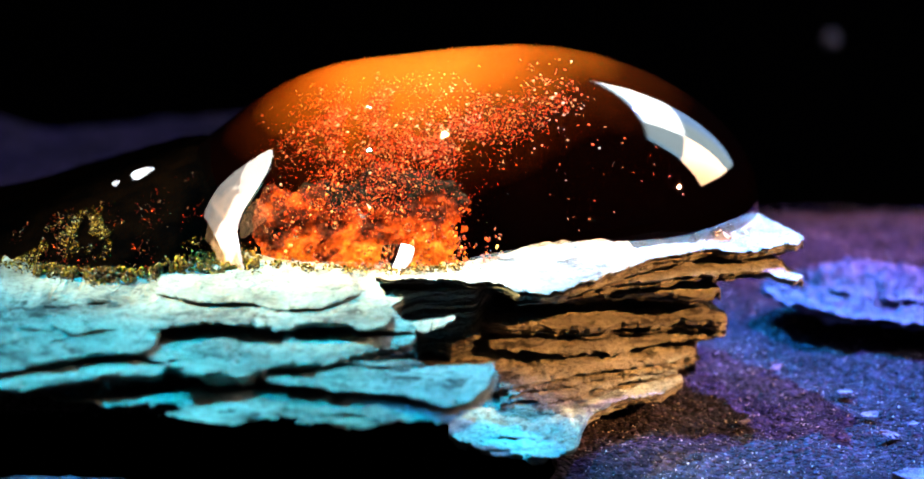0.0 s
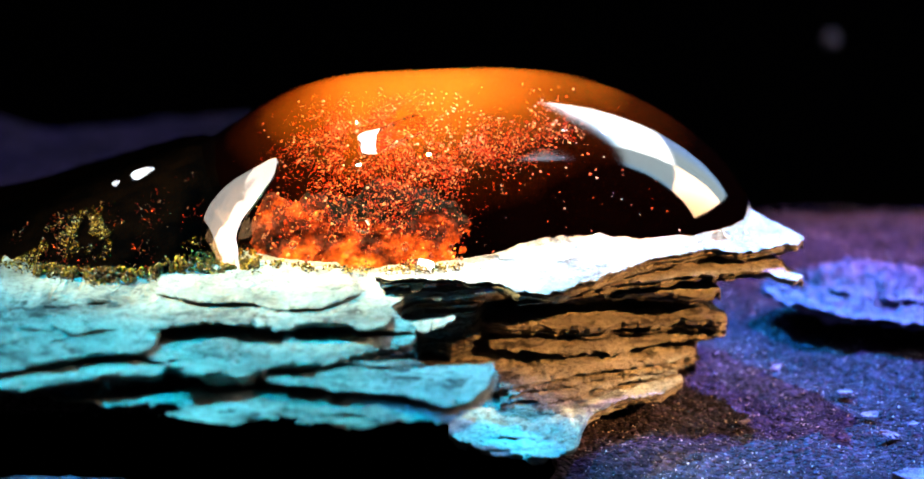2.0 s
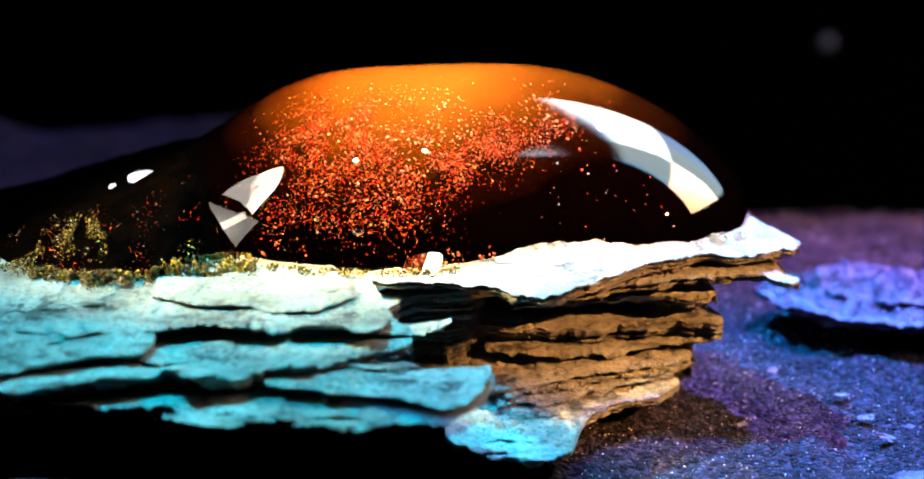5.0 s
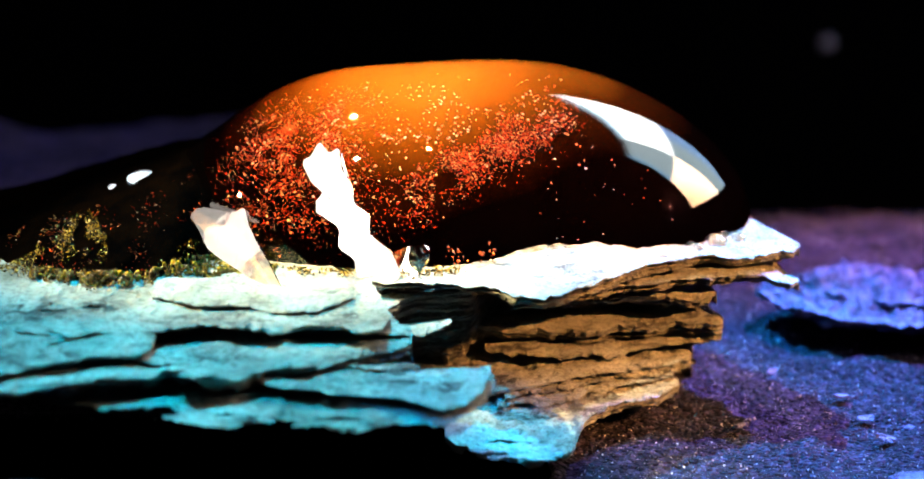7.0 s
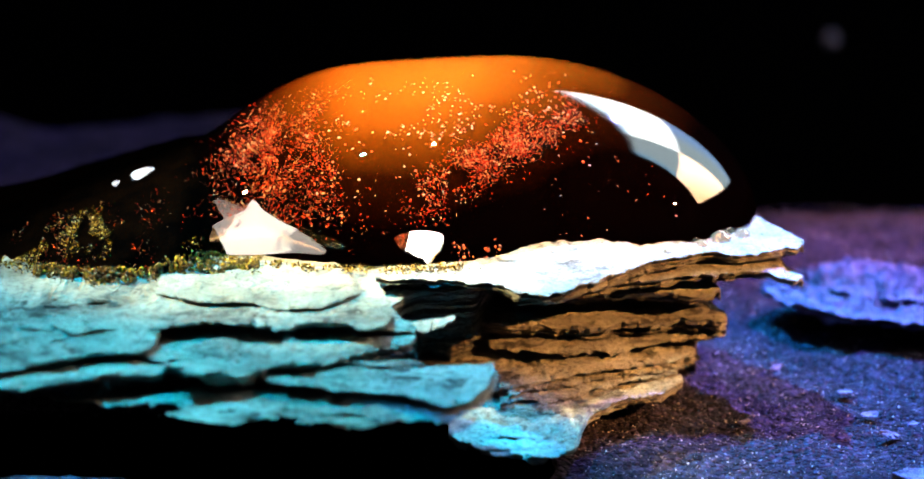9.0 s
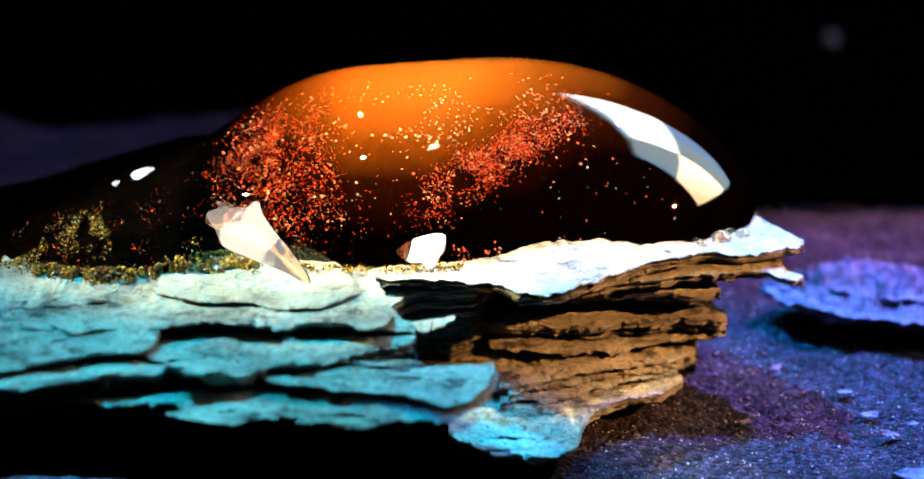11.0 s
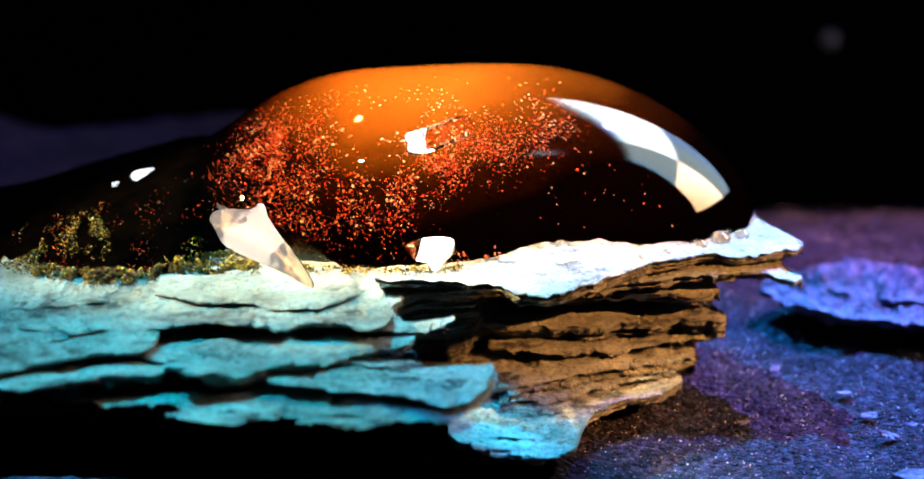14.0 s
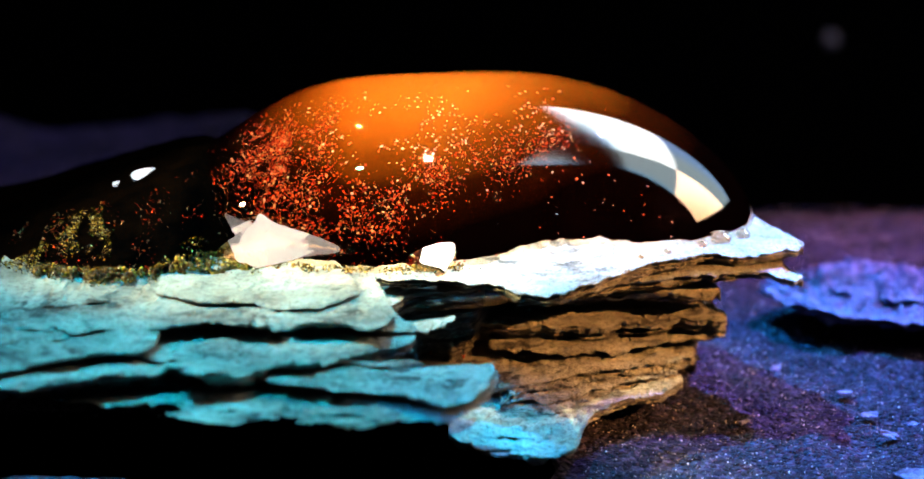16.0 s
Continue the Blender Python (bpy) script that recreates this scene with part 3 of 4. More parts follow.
TAIL = smooth_through(np.linspace(-7.1, 0.6, 400), [(-7.1, 1.1), (-6.47, 1.66), (-5.93, 2.04), (-5.13, 2.54), (-4.05, 3.18), (-2.98, 3.54), (-1.92, 3.66), (-0.4, 3.68), (0.6, 3.68)])
BELL = np.exp(-np.linspace(-2, 2, 61) ** 2)
TAIL = np.convolve(np.concatenate([np.full(30, TAIL[0]), TAIL, np.full(30, TAIL[-1])]), BELL / BELL.sum(), "valid")


def drop_height(x):
    """The drop's height: a long slumped shoulder on one side, a round steep end on the other."""
    right = 3.68 * np.sqrt(np.clip(1 - np.clip((x + 0.4) / 7.06, 0, 1) ** 2.15, 0, 1))
    return np.where(x > -0.4, right, np.interp(x, np.linspace(-7.1, 0.6, 400), TAIL))


def drop_depth(x):
    right = 4.35 * np.sqrt(np.clip(1 - np.clip((x + 1) / 7.65, 0, 1) ** 2.0, 0, 1))
    left = 4.35 * np.sqrt(np.clip(1 - np.clip((-1 - x) / 6.0, 0, 1) ** 2.4, 0, 1))
    return np.where(x > -1, right, left)


def drop_shell(n, m, shrink=0.0, skirt=0.3):
    a = np.linspace(-1, 1, n)
    xs = -0.16 + (6.80 - shrink) * np.sin(a * np.pi / 2)
    verts = []
    for x in xs:
        h, w = max(float(drop_height(x)) - shrink, 0.02), max(float(drop_depth(x)) - shrink, 0.02)
        c = float(drop_middle(x))
        verts.append((x, c - w, ZB - skirt))
        for p in np.linspace(-math.pi / 2, math.pi / 2, m):
            verts.append((x, c + w * math.sin(p), ZB + h * math.cos(p)))
        verts.append((x, c + w, ZB - skirt))
    k = m + 2
    faces = grid_faces(n, k, True)
    faces.append(tuple(range(k)))
    faces.append(tuple((n - 1) * k + j for j in reversed(range(k))))
    return verts, faces


def build_drop():
    drop = tagged(new("liquid_drop"), "large quivering glossy amber drop of liquid on shale", "drop")
    v, f = drop_shell(320, 150)
    skin = part("skin", v, f, SKIN, drop, "clear glossy amber liquid surface")
    skin.visible_shadow = False
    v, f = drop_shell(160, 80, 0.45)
    part("liquid_core", v, f, CORE, drop, "cloudy liquid inside with its crown glow and dark painted on")
    return drop


DROP = build_drop()


def lobe_size(x):
    h = smooth_through(x, [(-14, 0.05), (-12.5, 0.15), (-10.3, 0.38), (-9, 0.82), (-7.66, 1.30), (-6.6, 1.66), (-5.8, 1.85), (-5.0, 1.5), (-4.3, 0.6)])
    w = smooth_through(x, [(-14, 1.2), (-10.3, 3.4), (-9, 4.1), (-7, 4.5), (-6.2, 4.3), (-5.4, 3.2), (-4.3, 2.0)])
    return h, w


def build_lobe():
    """The low dark tail of liquid that runs out of the drop along the stone."""
    n, m = 150, 60
    xs = np.linspace(-14, -4.3, n)
    verts = []
    for x, h, w in zip(xs, *lobe_size(xs)):
        for k in range(m):
            p = math.radians(-100 + 200 * k / (m - 1))
            g = 1 + 0.04 * fbm(x * 1.2, p * 3, 5.0)
            verts.append((x, 3.5 + w * math.sin(p) * g, 3.45 + h * math.cos(p) * g))
    faces = grid_faces(n, m, True)
    faces.append(tuple(range(m)))
    faces.append(tuple((n - 1) * m + j for j in reversed(range(m))))
    ob = part("liquid_lobe", verts, faces, LOBE)
    return tagged(ob, "low dark silty lobe of liquid spreading along shale", "liquid")


LOBE_BODY = build_lobe()


def flakes(name, label, count, seed, centre, size, slope=0.0, fine=1.0):
    """Mica flakes strewn through the liquid just under the drop's surface, within a patch of its front (x, angle)."""
    rng = random.Random(seed)
    verts, faces = [], []
    made = 0
    while made < count:
        x = centre[0] + size[0] * (1.15 * rng.uniform(-1, 1) + 0.45 * rng.gauss(0, 1))
        a = centre[1] + size[1] * (0.8 * rng.uniform(-1, 1) + 0.6 * rng.gauss(0, 1)) + slope * (x - centre[0])
        if not (-5.6 < x < 6 and -88 < a < -6):
            continue
        clump = fbm(x * 1.5, a * 0.10, seed, 4)
        if 0.5 + 1.3 * clump < rng.random():
            continue
        deep = 0.03 + 0.28 * rng.random()
        h, w = float(drop_height(x)) - deep, float(drop_depth(x)) - deep
        c = Vector((x, float(drop_middle(x)) + w * math.sin(radians(a)), ZB + h * math.cos(radians(a))))
        r = fine * (0.011 + 0.014 * rng.random() ** 2 + (0.008 + 0.020 * rng.random() if rng.random() < 0.10 else 0))
        q = Euler((rng.uniform(0, 6), rng.uniform(0, 6), rng.uniform(0, 6))).to_matrix()
        b = len(verts)
        for d in ((1, 0, 0), (-0.5, 0.85, 0), (-0.5, -0.85, 0), (0, 0, 0.6), (0, 0, -0.5)):
            verts.append(c + q @ Vector(d) * r * rng.uniform(0.75, 1.2))
        faces += [(b, b + 1, b + 3), (b + 1, b + 2, b + 3), (b + 2, b, b + 3), (b + 1, b, b + 4), (b + 2, b + 1, b + 4), (b, b + 2, b + 4)]
        made += 1
    ob = part(name, verts, faces, FLAKE, smooth=False)
    return tagged(ob, label, "mica flakes", kind="stuff")


def sparkles(count, seed, centre, size, span=(-4.6, 3.4), steep=(-66, -4), grain=1.0):
    """Larger single grains that hang near the surface of the crown."""
    rng = random.Random(seed)
    verts, faces = [], []
    made = 0
    while made < count:
        x, a = centre[0] + rng.gauss(0, size[0]), centre[1] + rng.gauss(0, size[1])
        if not (span[0] < x < span[1] and steep[0] < a < steep[1]) or fbm(x * 0.8, a * 0.06, seed, 3) < -0.15:
            continue
        deep = 0.05 + 0.15 * rng.random()
        h, w = float(drop_height(x)) - deep, float(drop_depth(x)) - deep
        ball((x, float(drop_middle(x)) + w * math.sin(radians(a)), ZB + h * math.cos(radians(a))), grain * (0.013 + 0.020 * rng.random() ** 2), verts, faces, rng)
        made += 1
    ob = part("mica_grains", verts, faces, SPARK)
    return tagged(ob, "scattered bright golden mica grains near the drop's crown", "mica flakes", kind="stuff")


MICA = "glittering copper-red mica flakes drifting in the drop"
CLOUD_LEFT = flakes("mica_cloud", MICA, 5600, 5, (-2.2, -35), (1.05, 14))
HAZE_LEFT = flakes("mica_haze", "fine dark red mica dust hanging in the drop", 4500, 6, (-2.3, -40), (1.1, 15), fine=0.6)
CLOUD_MIDDLE = flakes("mica_cloud", MICA, 3600, 8, (0.5, -46), (1.1, 7), slope=9.0)
CLOUD_RIGHT = flakes("mica_cloud", MICA, 1100, 9, (1.5, -38), (0.75, 8), slope=8.0)
CLOUD_STRAY = sparkles(360, 17, (-0.4, -29), (2.2, 11))
DEEP_STRAY = sparkles(30, 19, (3.4, -64), (1.2, 12), (0.8, 5.2), (-84, -40), 0.65)
CLOUD_LOW = flakes("mica_cloud", "fiery red mica silt churning low in the drop", 1700, 12, (-2.0, -61), (1.5, 10))


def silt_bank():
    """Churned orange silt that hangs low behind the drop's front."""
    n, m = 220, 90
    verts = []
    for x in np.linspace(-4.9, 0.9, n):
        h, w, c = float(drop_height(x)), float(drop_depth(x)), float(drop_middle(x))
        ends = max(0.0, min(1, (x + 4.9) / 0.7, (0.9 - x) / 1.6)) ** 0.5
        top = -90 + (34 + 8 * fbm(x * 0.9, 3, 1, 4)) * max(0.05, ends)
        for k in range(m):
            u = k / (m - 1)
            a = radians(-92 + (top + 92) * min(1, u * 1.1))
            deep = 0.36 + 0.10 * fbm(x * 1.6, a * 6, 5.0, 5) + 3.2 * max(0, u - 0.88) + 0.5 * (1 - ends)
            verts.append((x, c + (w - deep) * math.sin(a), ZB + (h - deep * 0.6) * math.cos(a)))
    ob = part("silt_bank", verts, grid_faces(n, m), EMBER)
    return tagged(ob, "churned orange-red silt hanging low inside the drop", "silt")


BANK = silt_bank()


def silt_clots(seed, count, span, tall):
    """Loose clots of silt thrown up over the bank."""
    rng = random.Random(seed)
    verts, faces = [], []
    for i in range(count):
        x = rng.uniform(*span)
        a = -90 + tall * rng.random() ** 1.9
        if fbm(x * 1.3, a * 0.06, 3.0) < -0.05:
            continue
        deep = 0.10 + 0.3 * rng.random()
        h, w = float(drop_height(x)) - deep, float(drop_depth(x)) - deep
        c = Vector((x, float(drop_middle(x)) + w * math.sin(radians(a)), ZB + h * math.cos(radians(a))))
        r = 0.008 + 0.028 * rng.random() ** 3
        turn = Euler((rng.uniform(0, 6), rng.uniform(0, 6), rng.uniform(0, 6))).to_matrix()
        b = len(verts)
        lump = []
        ball((0, 0, 0), 1.0, lump, faces, rng)
        for k in range(len(faces) - 24, len(faces)):
            faces[k] = tuple(q + b for q in faces[k])
        wide = rng.uniform(1.0, 2.6)
        for q in lump:
            g = r * (1 + 0.9 * noise.noise(Vector(q) * 1.9 + Vector((i, 0, 0))))
            verts.append(c + turn @ Vector((q[0] * g * wide, q[1] * g, q[2] * g)))
    ob = part("silt_clots", verts, faces, CLOT)
    return tagged(ob, "loose fiery orange silt clots low in the drop", "silt", kind="stuff")


CLOTS = silt_clots(23, 1100, (-4.6, 0.4), 34)
CLOTS_STILL = silt_clots(24, 160, (-0.3, 0.75), 13)


def air_bubble(x, angle, r):
    """A round bubble caught in the churned silt just under the drop's surface."""
    w, h = float(drop_depth(x)) - 0.1, float(drop_height(x)) - 0.1
    verts = []
    n, m = 16, 24
    for i in range(n):
        a = math.pi * i / (n - 1)
        for j in range(m):
            b = 2 * math.pi * j / m
            verts.append((r * math.sin(a) * math.cos(b), r * math.sin(a) * math.sin(b), r * math.cos(a)))
    c = Vector((x, float(drop_middle(x)) + w * math.sin(radians(angle)), ZB + h * math.cos(radians(angle))))
    ob = part("air_bubble", [Vector(v) + c for v in verts], grid_faces(n, m, True), SKIN)
    ob.visible_shadow = False
    return tagged(ob, "small dark air bubble caught in orange silt", "bubble", group="bubbles in the silt")


BUBBLES = [air_bubble(x, a, r) for x, a, r in ((-2.1, -66, 0.20), (-3.05, -62, 0.12), (-2.75, -70, 0.09), (-1.2, -73, 0.10), (-3.6, -72, 0.10))]

# ---- mirror plates for the drop's highlights ----


def drop_place(x, angle):
    h, w = float(drop_height(x)), float(drop_depth(x))
    a = radians(angle)
    p = Vector((x, float(drop_middle(x)) + w * math.sin(a), ZB + h * math.cos(a)))
    return p, Vector((0, math.sin(a) / w, math.cos(a) / h)).normalized()


def glint_plate(name, half_w, half_h, seed, label, parent=None, bend=0.0, curve=0.014, corner=0.10, ripple=0.0, deep=0.16, outline=None):
    """A glossy plate added to show a highlight, facing its local z; its outline is four-cornered, or runs through the
    points (x, y) given.
    """
    n, m = 22, 96
    if outline is not None:
        ring = [Vector(q) for q in outline]
        k = len(ring)
    verts, faces = [], []
    for side in (1, -1):
        for i in range(n):
            u = i / (n - 1)
            for j in range(m):
                t = 2 * math.pi * j / m
                if outline is None:
                    r = u * (1 - corner * math.cos(4 * t + 0.4) + 2.2 * corner * fbm(math.cos(t) * 0.9, math.sin(t) * 0.9, seed, 2))
                    x, y = half_w * r * math.cos(t) + bend * (r * math.sin(t)) ** 2, half_h * r * math.sin(t)
                else:
                    s = j * k / m
                    f = s % 1
                    p0, p1, p2, p3 = (ring[(int(s) + d) % k] for d in (-1, 0, 1, 2))
                    p = 0.5 * (2 * p1 + (p2 - p0) * f + (2 * p0 - 5 * p1 + 4 * p2 - p3) * f * f + (3 * p1 - p0 - 3 * p2 + p3) * f ** 3)
                    x, y = p[0] * u, p[1] * u
                if side > 0:
                    z = -curve * (x * x + 0.35 * y * y) + ripple * fbm(x * 1.3, y * 1.3, seed, 3)
                else:
                    z = -deep + (deep - 0.05) * u ** 3 - curve * (x * x + 0.35 * y * y)
                verts.append((x, y, z))
        b = 0 if side > 0 else n * m
        for i in range(n - 1):
            for j in range(m):
                k2 = (j + 1) % m
                q = (b + i * m + j, b + (i + 1) * m + j, b + (i + 1) * m + k2, b + i * m + k2)
                faces.append(q if side > 0 else q[::-1])
    ob = part(name, verts, faces, SKIN, parent or DROP, label)
    ob.visible_shadow = False
    return ob


def mirror_pose(x, angle, lift, lamp, spin=0):
    """Pose of a highlight plate on the drop's surface, tipped to mirror a lamp towards the lens."""
    p, n = drop_place(x, angle)
    v = (Vector(EYE) - p).normalized() + (Vector(lamp) - p).normalized()
    q = v.normalized().to_track_quat("Z", "Y").to_matrix().to_4x4()
    return Matrix.Translation((p + n * lift) * MM) @ q @ pose(0, 0, 0, 0, 0, spin)


def seen_outline(x, angle, lamp, spin, points):
    """A highlight's outline in its plate's own plane from one given across the line of sight, in steps of 0.01 mm to
    the side and upwards.
    """
    q = mirror_pose(x, angle, 0, lamp, spin)
    p = q.translation / MM
    turn = q.to_3x3()
    d = (Vector(EYE) - p).normalized()
    side = Vector((0, 0, 1)).cross(d).normalized()
    up = d.cross(side)
    n = turn.col[2]
    out = []
    for a, b in points:
        o = (side * a + up * b) * 0.01
        o -= d * (o.dot(n) / d.dot(n))
        out.append((o.dot(turn.col[0]), o.dot(turn.col[1])))
    return out


# Outlines of the drop's highlights, put into the shapes of added plates.
BOW = seen_outline(-4.9, -66, BOX_LEFT, 0, [(86, 152), (44, 132), (4, 110), (-34, 80), (-60, 46), (-74, 8), (-76, -34), (-64, -76), (-42, -114), (-10, -150), (10, -158), (14, -140), (4, -100), (-2, -56), (4, -12), (22, 30), (50, 68), (74, 98), (88, 130)])
PETAL = seen_outline(-4.0, -72, BOX_LEFT, 0, [(-9, 66), (-24, 52), (-58, 44), (-92, 36), (-114, 20), (-112, -6), (-84, -32), (-40, -46), (20, -56), (72, -65), (118, -78), (125, -67), (99, -36), (70, -8), (44, 14), (16, 42), (2, 66)])
SLAB = seen_outline(-2.65, -66, BOX_LEFT, 0, [(-110, 116), (-92, 130), (-74, 158), (-52, 138), (-30, 146), (-22, 106), (2, 66), (10, 30), (40, 8), (44, -34), (84, -62), (106, -110), (88, -128), (52, -118), (18, -122), (10, -86), (-22, -62), (-26, -20), (-84, 16), (-64, 52), (-98, 78)])
STUD = seen_outline(-0.8, -74, BOX_LEFT, 0, [(-56, 12), (-34, 22), (-6, 26), (26, 24), (50, 14), (44, -12), (30, -28), (18, -44), (2, -46), (-6, -30), (-30, -22), (-44, -8)])
GLINT_BOW = glint_plate("glint_plate", 1, 1, 1.0, "curved mirror plate for the highlight at the drop's edge", outline=BOW, curve=0.04, ripple=0.004, deep=0.09)
GLINT_LEFT = glint_plate("glint_plate", 1, 1, 2.0, "petal-shaped mirror plate for the highlight at the drop's edge", outline=PETAL, curve=0.015, ripple=0.003, deep=0.08)
GLINT_TALL = glint_plate("glint_plate", 1, 1, 5.0, "tall mirror plate for a highlight running over the drop", outline=SLAB, curve=0.015, ripple=0.012, deep=0.2)
GLINT_SMALL = glint_plate("glint_plate", 1, 1, 3.0, "small mirror plate for a highlight near the drop's foot", outline=STUD, curve=0.03, ripple=0.004, deep=0.12)
GLINT_TOP = glint_plate("glint_plate", 1.0, 0.34, 4.0, "mirror plate for a highlight near the drop's crown", ripple=0.012)


def bubble_rim():
    """The rim of a bursting bubble: a ring of liquid, broad on one side, tipped like the highlight plates."""
    n, m = 9, 96
    verts, faces = [], []
    for side in (1, -1):
        for i in range(n):
            u = i / (n - 1)
            for j in range(m):
                t = 2 * math.pi * j / m
                ox, oy = 1.55 * math.cos(t) + 1.0 * max(0, math.cos(t + 0.35)) ** 4, 1.15 * math.sin(t)
                ix, iy = 1.36 * math.cos(t) - 0.10, 1.02 * math.sin(t)
                z = 0.02 * math.sin(math.pi * u) if side > 0 else -0.25 * math.sin(math.pi * u)
                verts.append((ix + (ox - ix) * u, iy + (oy - iy) * u, z + 0.02 * fbm(ix, iy, 3.0)))
        b = 0 if side > 0 else n * m
        for i in range(n - 1):
            for j in range(m):
                k = (j + 1) % m
                q = (b + i * m + j, b + (i + 1) * m + j, b + (i + 1) * m + k, b + i * m + k)
                faces.append(q if side > 0 else q[::-1])
    ob = part("bubble_rim", verts, faces, SKIN, DROP, "glossy ring of a bursting bubble")
    ob.visible_shadow = False
    return ob


def thrown_droplet():
    verts, faces = [], []
    n, m = 14, 16
    for i in range(n):
        t = math.pi * i / (n - 1)
        for j in range(m):
            p = 2 * math.pi * j / m
            r = 0.20 * max(0.0, math.sin(t)) ** 1.2 * (1 - 0.45 * math.cos(t) * (t < 1.57))
            verts.append((-1.25 * math.cos(t), r * math.cos(p), r * math.sin(p) + 0.16 * math.cos(t) ** 2))
    # Matt teal paints in the cool light that the clear droplet reflects.
    m2, _, _, p = material("teal_sheen")
    p.inputs["Base Color"].default_value = (0.016, 0.055, 0.060, 1)
    p.inputs["Roughness"].default_value = 0.8
    p.inputs["Specular IOR Level"].default_value = 0.0
    ob = part("thrown_droplet", verts, grid_faces(n, m, True), m2)
    ob.visible_shadow = False
    return tagged(ob, "small stretched droplet thrown off the amber drop", "droplet")


RIM, FLUNG = bubble_rim(), thrown_droplet()


def lobe_glint(x, angle, half_w, half_h, spin, seed):
    """A small plate added to show a glint on the lobe, tipped to mirror the side lamp."""
    ob = glint_plate("lobe_mirror", half_w, half_h, seed, "small mirror plate for a glint on the lobe", LOBE_BODY, corner=0.0)
    h, w = lobe_size(x)
    p = Vector((x, 3.5 + w * math.sin(radians(angle)), 3.47 + h * math.cos(radians(angle))))
    v = (Vector(EYE) - p).normalized() + (Vector(BOX_RIGHT) - p).normalized()
    ob.matrix_local = Matrix.Translation(p * MM) @ v.normalized().to_track_quat("Z", "Y").to_matrix().to_4x4() @ pose(0, 0, 0, 0, 0, spin)


def lobe_flakes():
    rng = random.Random(31)
    verts, faces = [], []
    for i in range(1500):
        x, a = rng.uniform(-10, -5.6), radians(rng.uniform(-88, -20))
        if fbm(x * 1.4, a * 3, 6.0) < 0.08:
            continue
        h, w = lobe_size(x)
        c = Vector((x, 3.5 + (w + 0.02) * math.sin(a), 3.47 + (h + 0.02) * math.cos(a)))
        r = 0.010 + 0.018 * rng.random() ** 2
        q = Euler((rng.uniform(0, 6), rng.uniform(0, 6), rng.uniform(0, 6))).to_matrix()
        b = len(verts)
        verts += [c + q @ Vector(d) * r for d in ((1, 0, 0), (-0.5, 0.85, 0), (-0.5, -0.85, 0), (0, 0, 0.5))]
        faces += [(b, b + 1, b + 2), (b, b + 3, b + 1), (b + 1, b + 3, b + 2), (b + 2, b + 3, b)]
    ob = part("mica_specks", verts, faces, FLAKE, smooth=False)
    tagged(ob, "fine red mica specks clinging to the dark lobe", "mica flakes", kind="stuff")


lobe_flakes()
lobe_glint(-7.05, -10, 0.42, 0.17, -5, 6.0)
lobe_glint(-7.75, -9, 0.12, 0.06, 10, 7.0)

# ---- froth at the waterline ----


def speck(c, r, verts, faces, rng):
    q = Euler((rng.uniform(0, 6), rng.uniform(0, 6), rng.uniform(0, 6))).to_matrix()
    b = len(verts)
    for d in ((1, 0, 0), (-1, 0, 0), (0, 1, 0), (0, -1, 0), (0, 0, 1), (0, 0, -1)):
        verts.append(c + q @ Vector(d) * r * rng.uniform(0.5, 1.4))
    for a, e, f in ((0, 2, 4), (2, 1, 4), (1, 3, 4), (3, 0, 4), (2, 0, 5), (1, 2, 5), (3, 1, 5), (0, 3, 5)):
        faces.append((b + a, b + e, b + f))


def on_lobe(x, deg, out):
    h, w = lobe_size(x)
    p = radians(deg)
    return Vector((x, 3.5 + (w + out) * math.sin(p), 3.52 + (h + out) * math.cos(p)))


def arch(x):
    """The angle to which the froth has climbed up the lobe at x."""
    return float(np.interp(x, (-11, -10, -9.4, -8.8, -8.3, -7.7), (-72, -66, -54, -38, -37, -44)))


def foot(x, rng):
    """A place along the waterline, where the liquid meets the stone."""
    h, w = lobe_size(min(x, -5.0))
    reach = 0.95 * (0.5 + fbm(x * 0.9, 4.0, 8.0)) * min(1, (-3.0 - x) / 1.5)
    y = 3.5 - w * 0.99 + 0.25 - max(0.1, reach + 0.5) * rng.random() ** 1.6
    if x > -6.5:
        y = -0.95 + 1.5 * rng.random() ** 0.8
    if x > -4.3:
        y = float(drop_middle(x)) - float(drop_depth(x)) - 0.02 - 0.35 * rng.random() ** 2
    return y


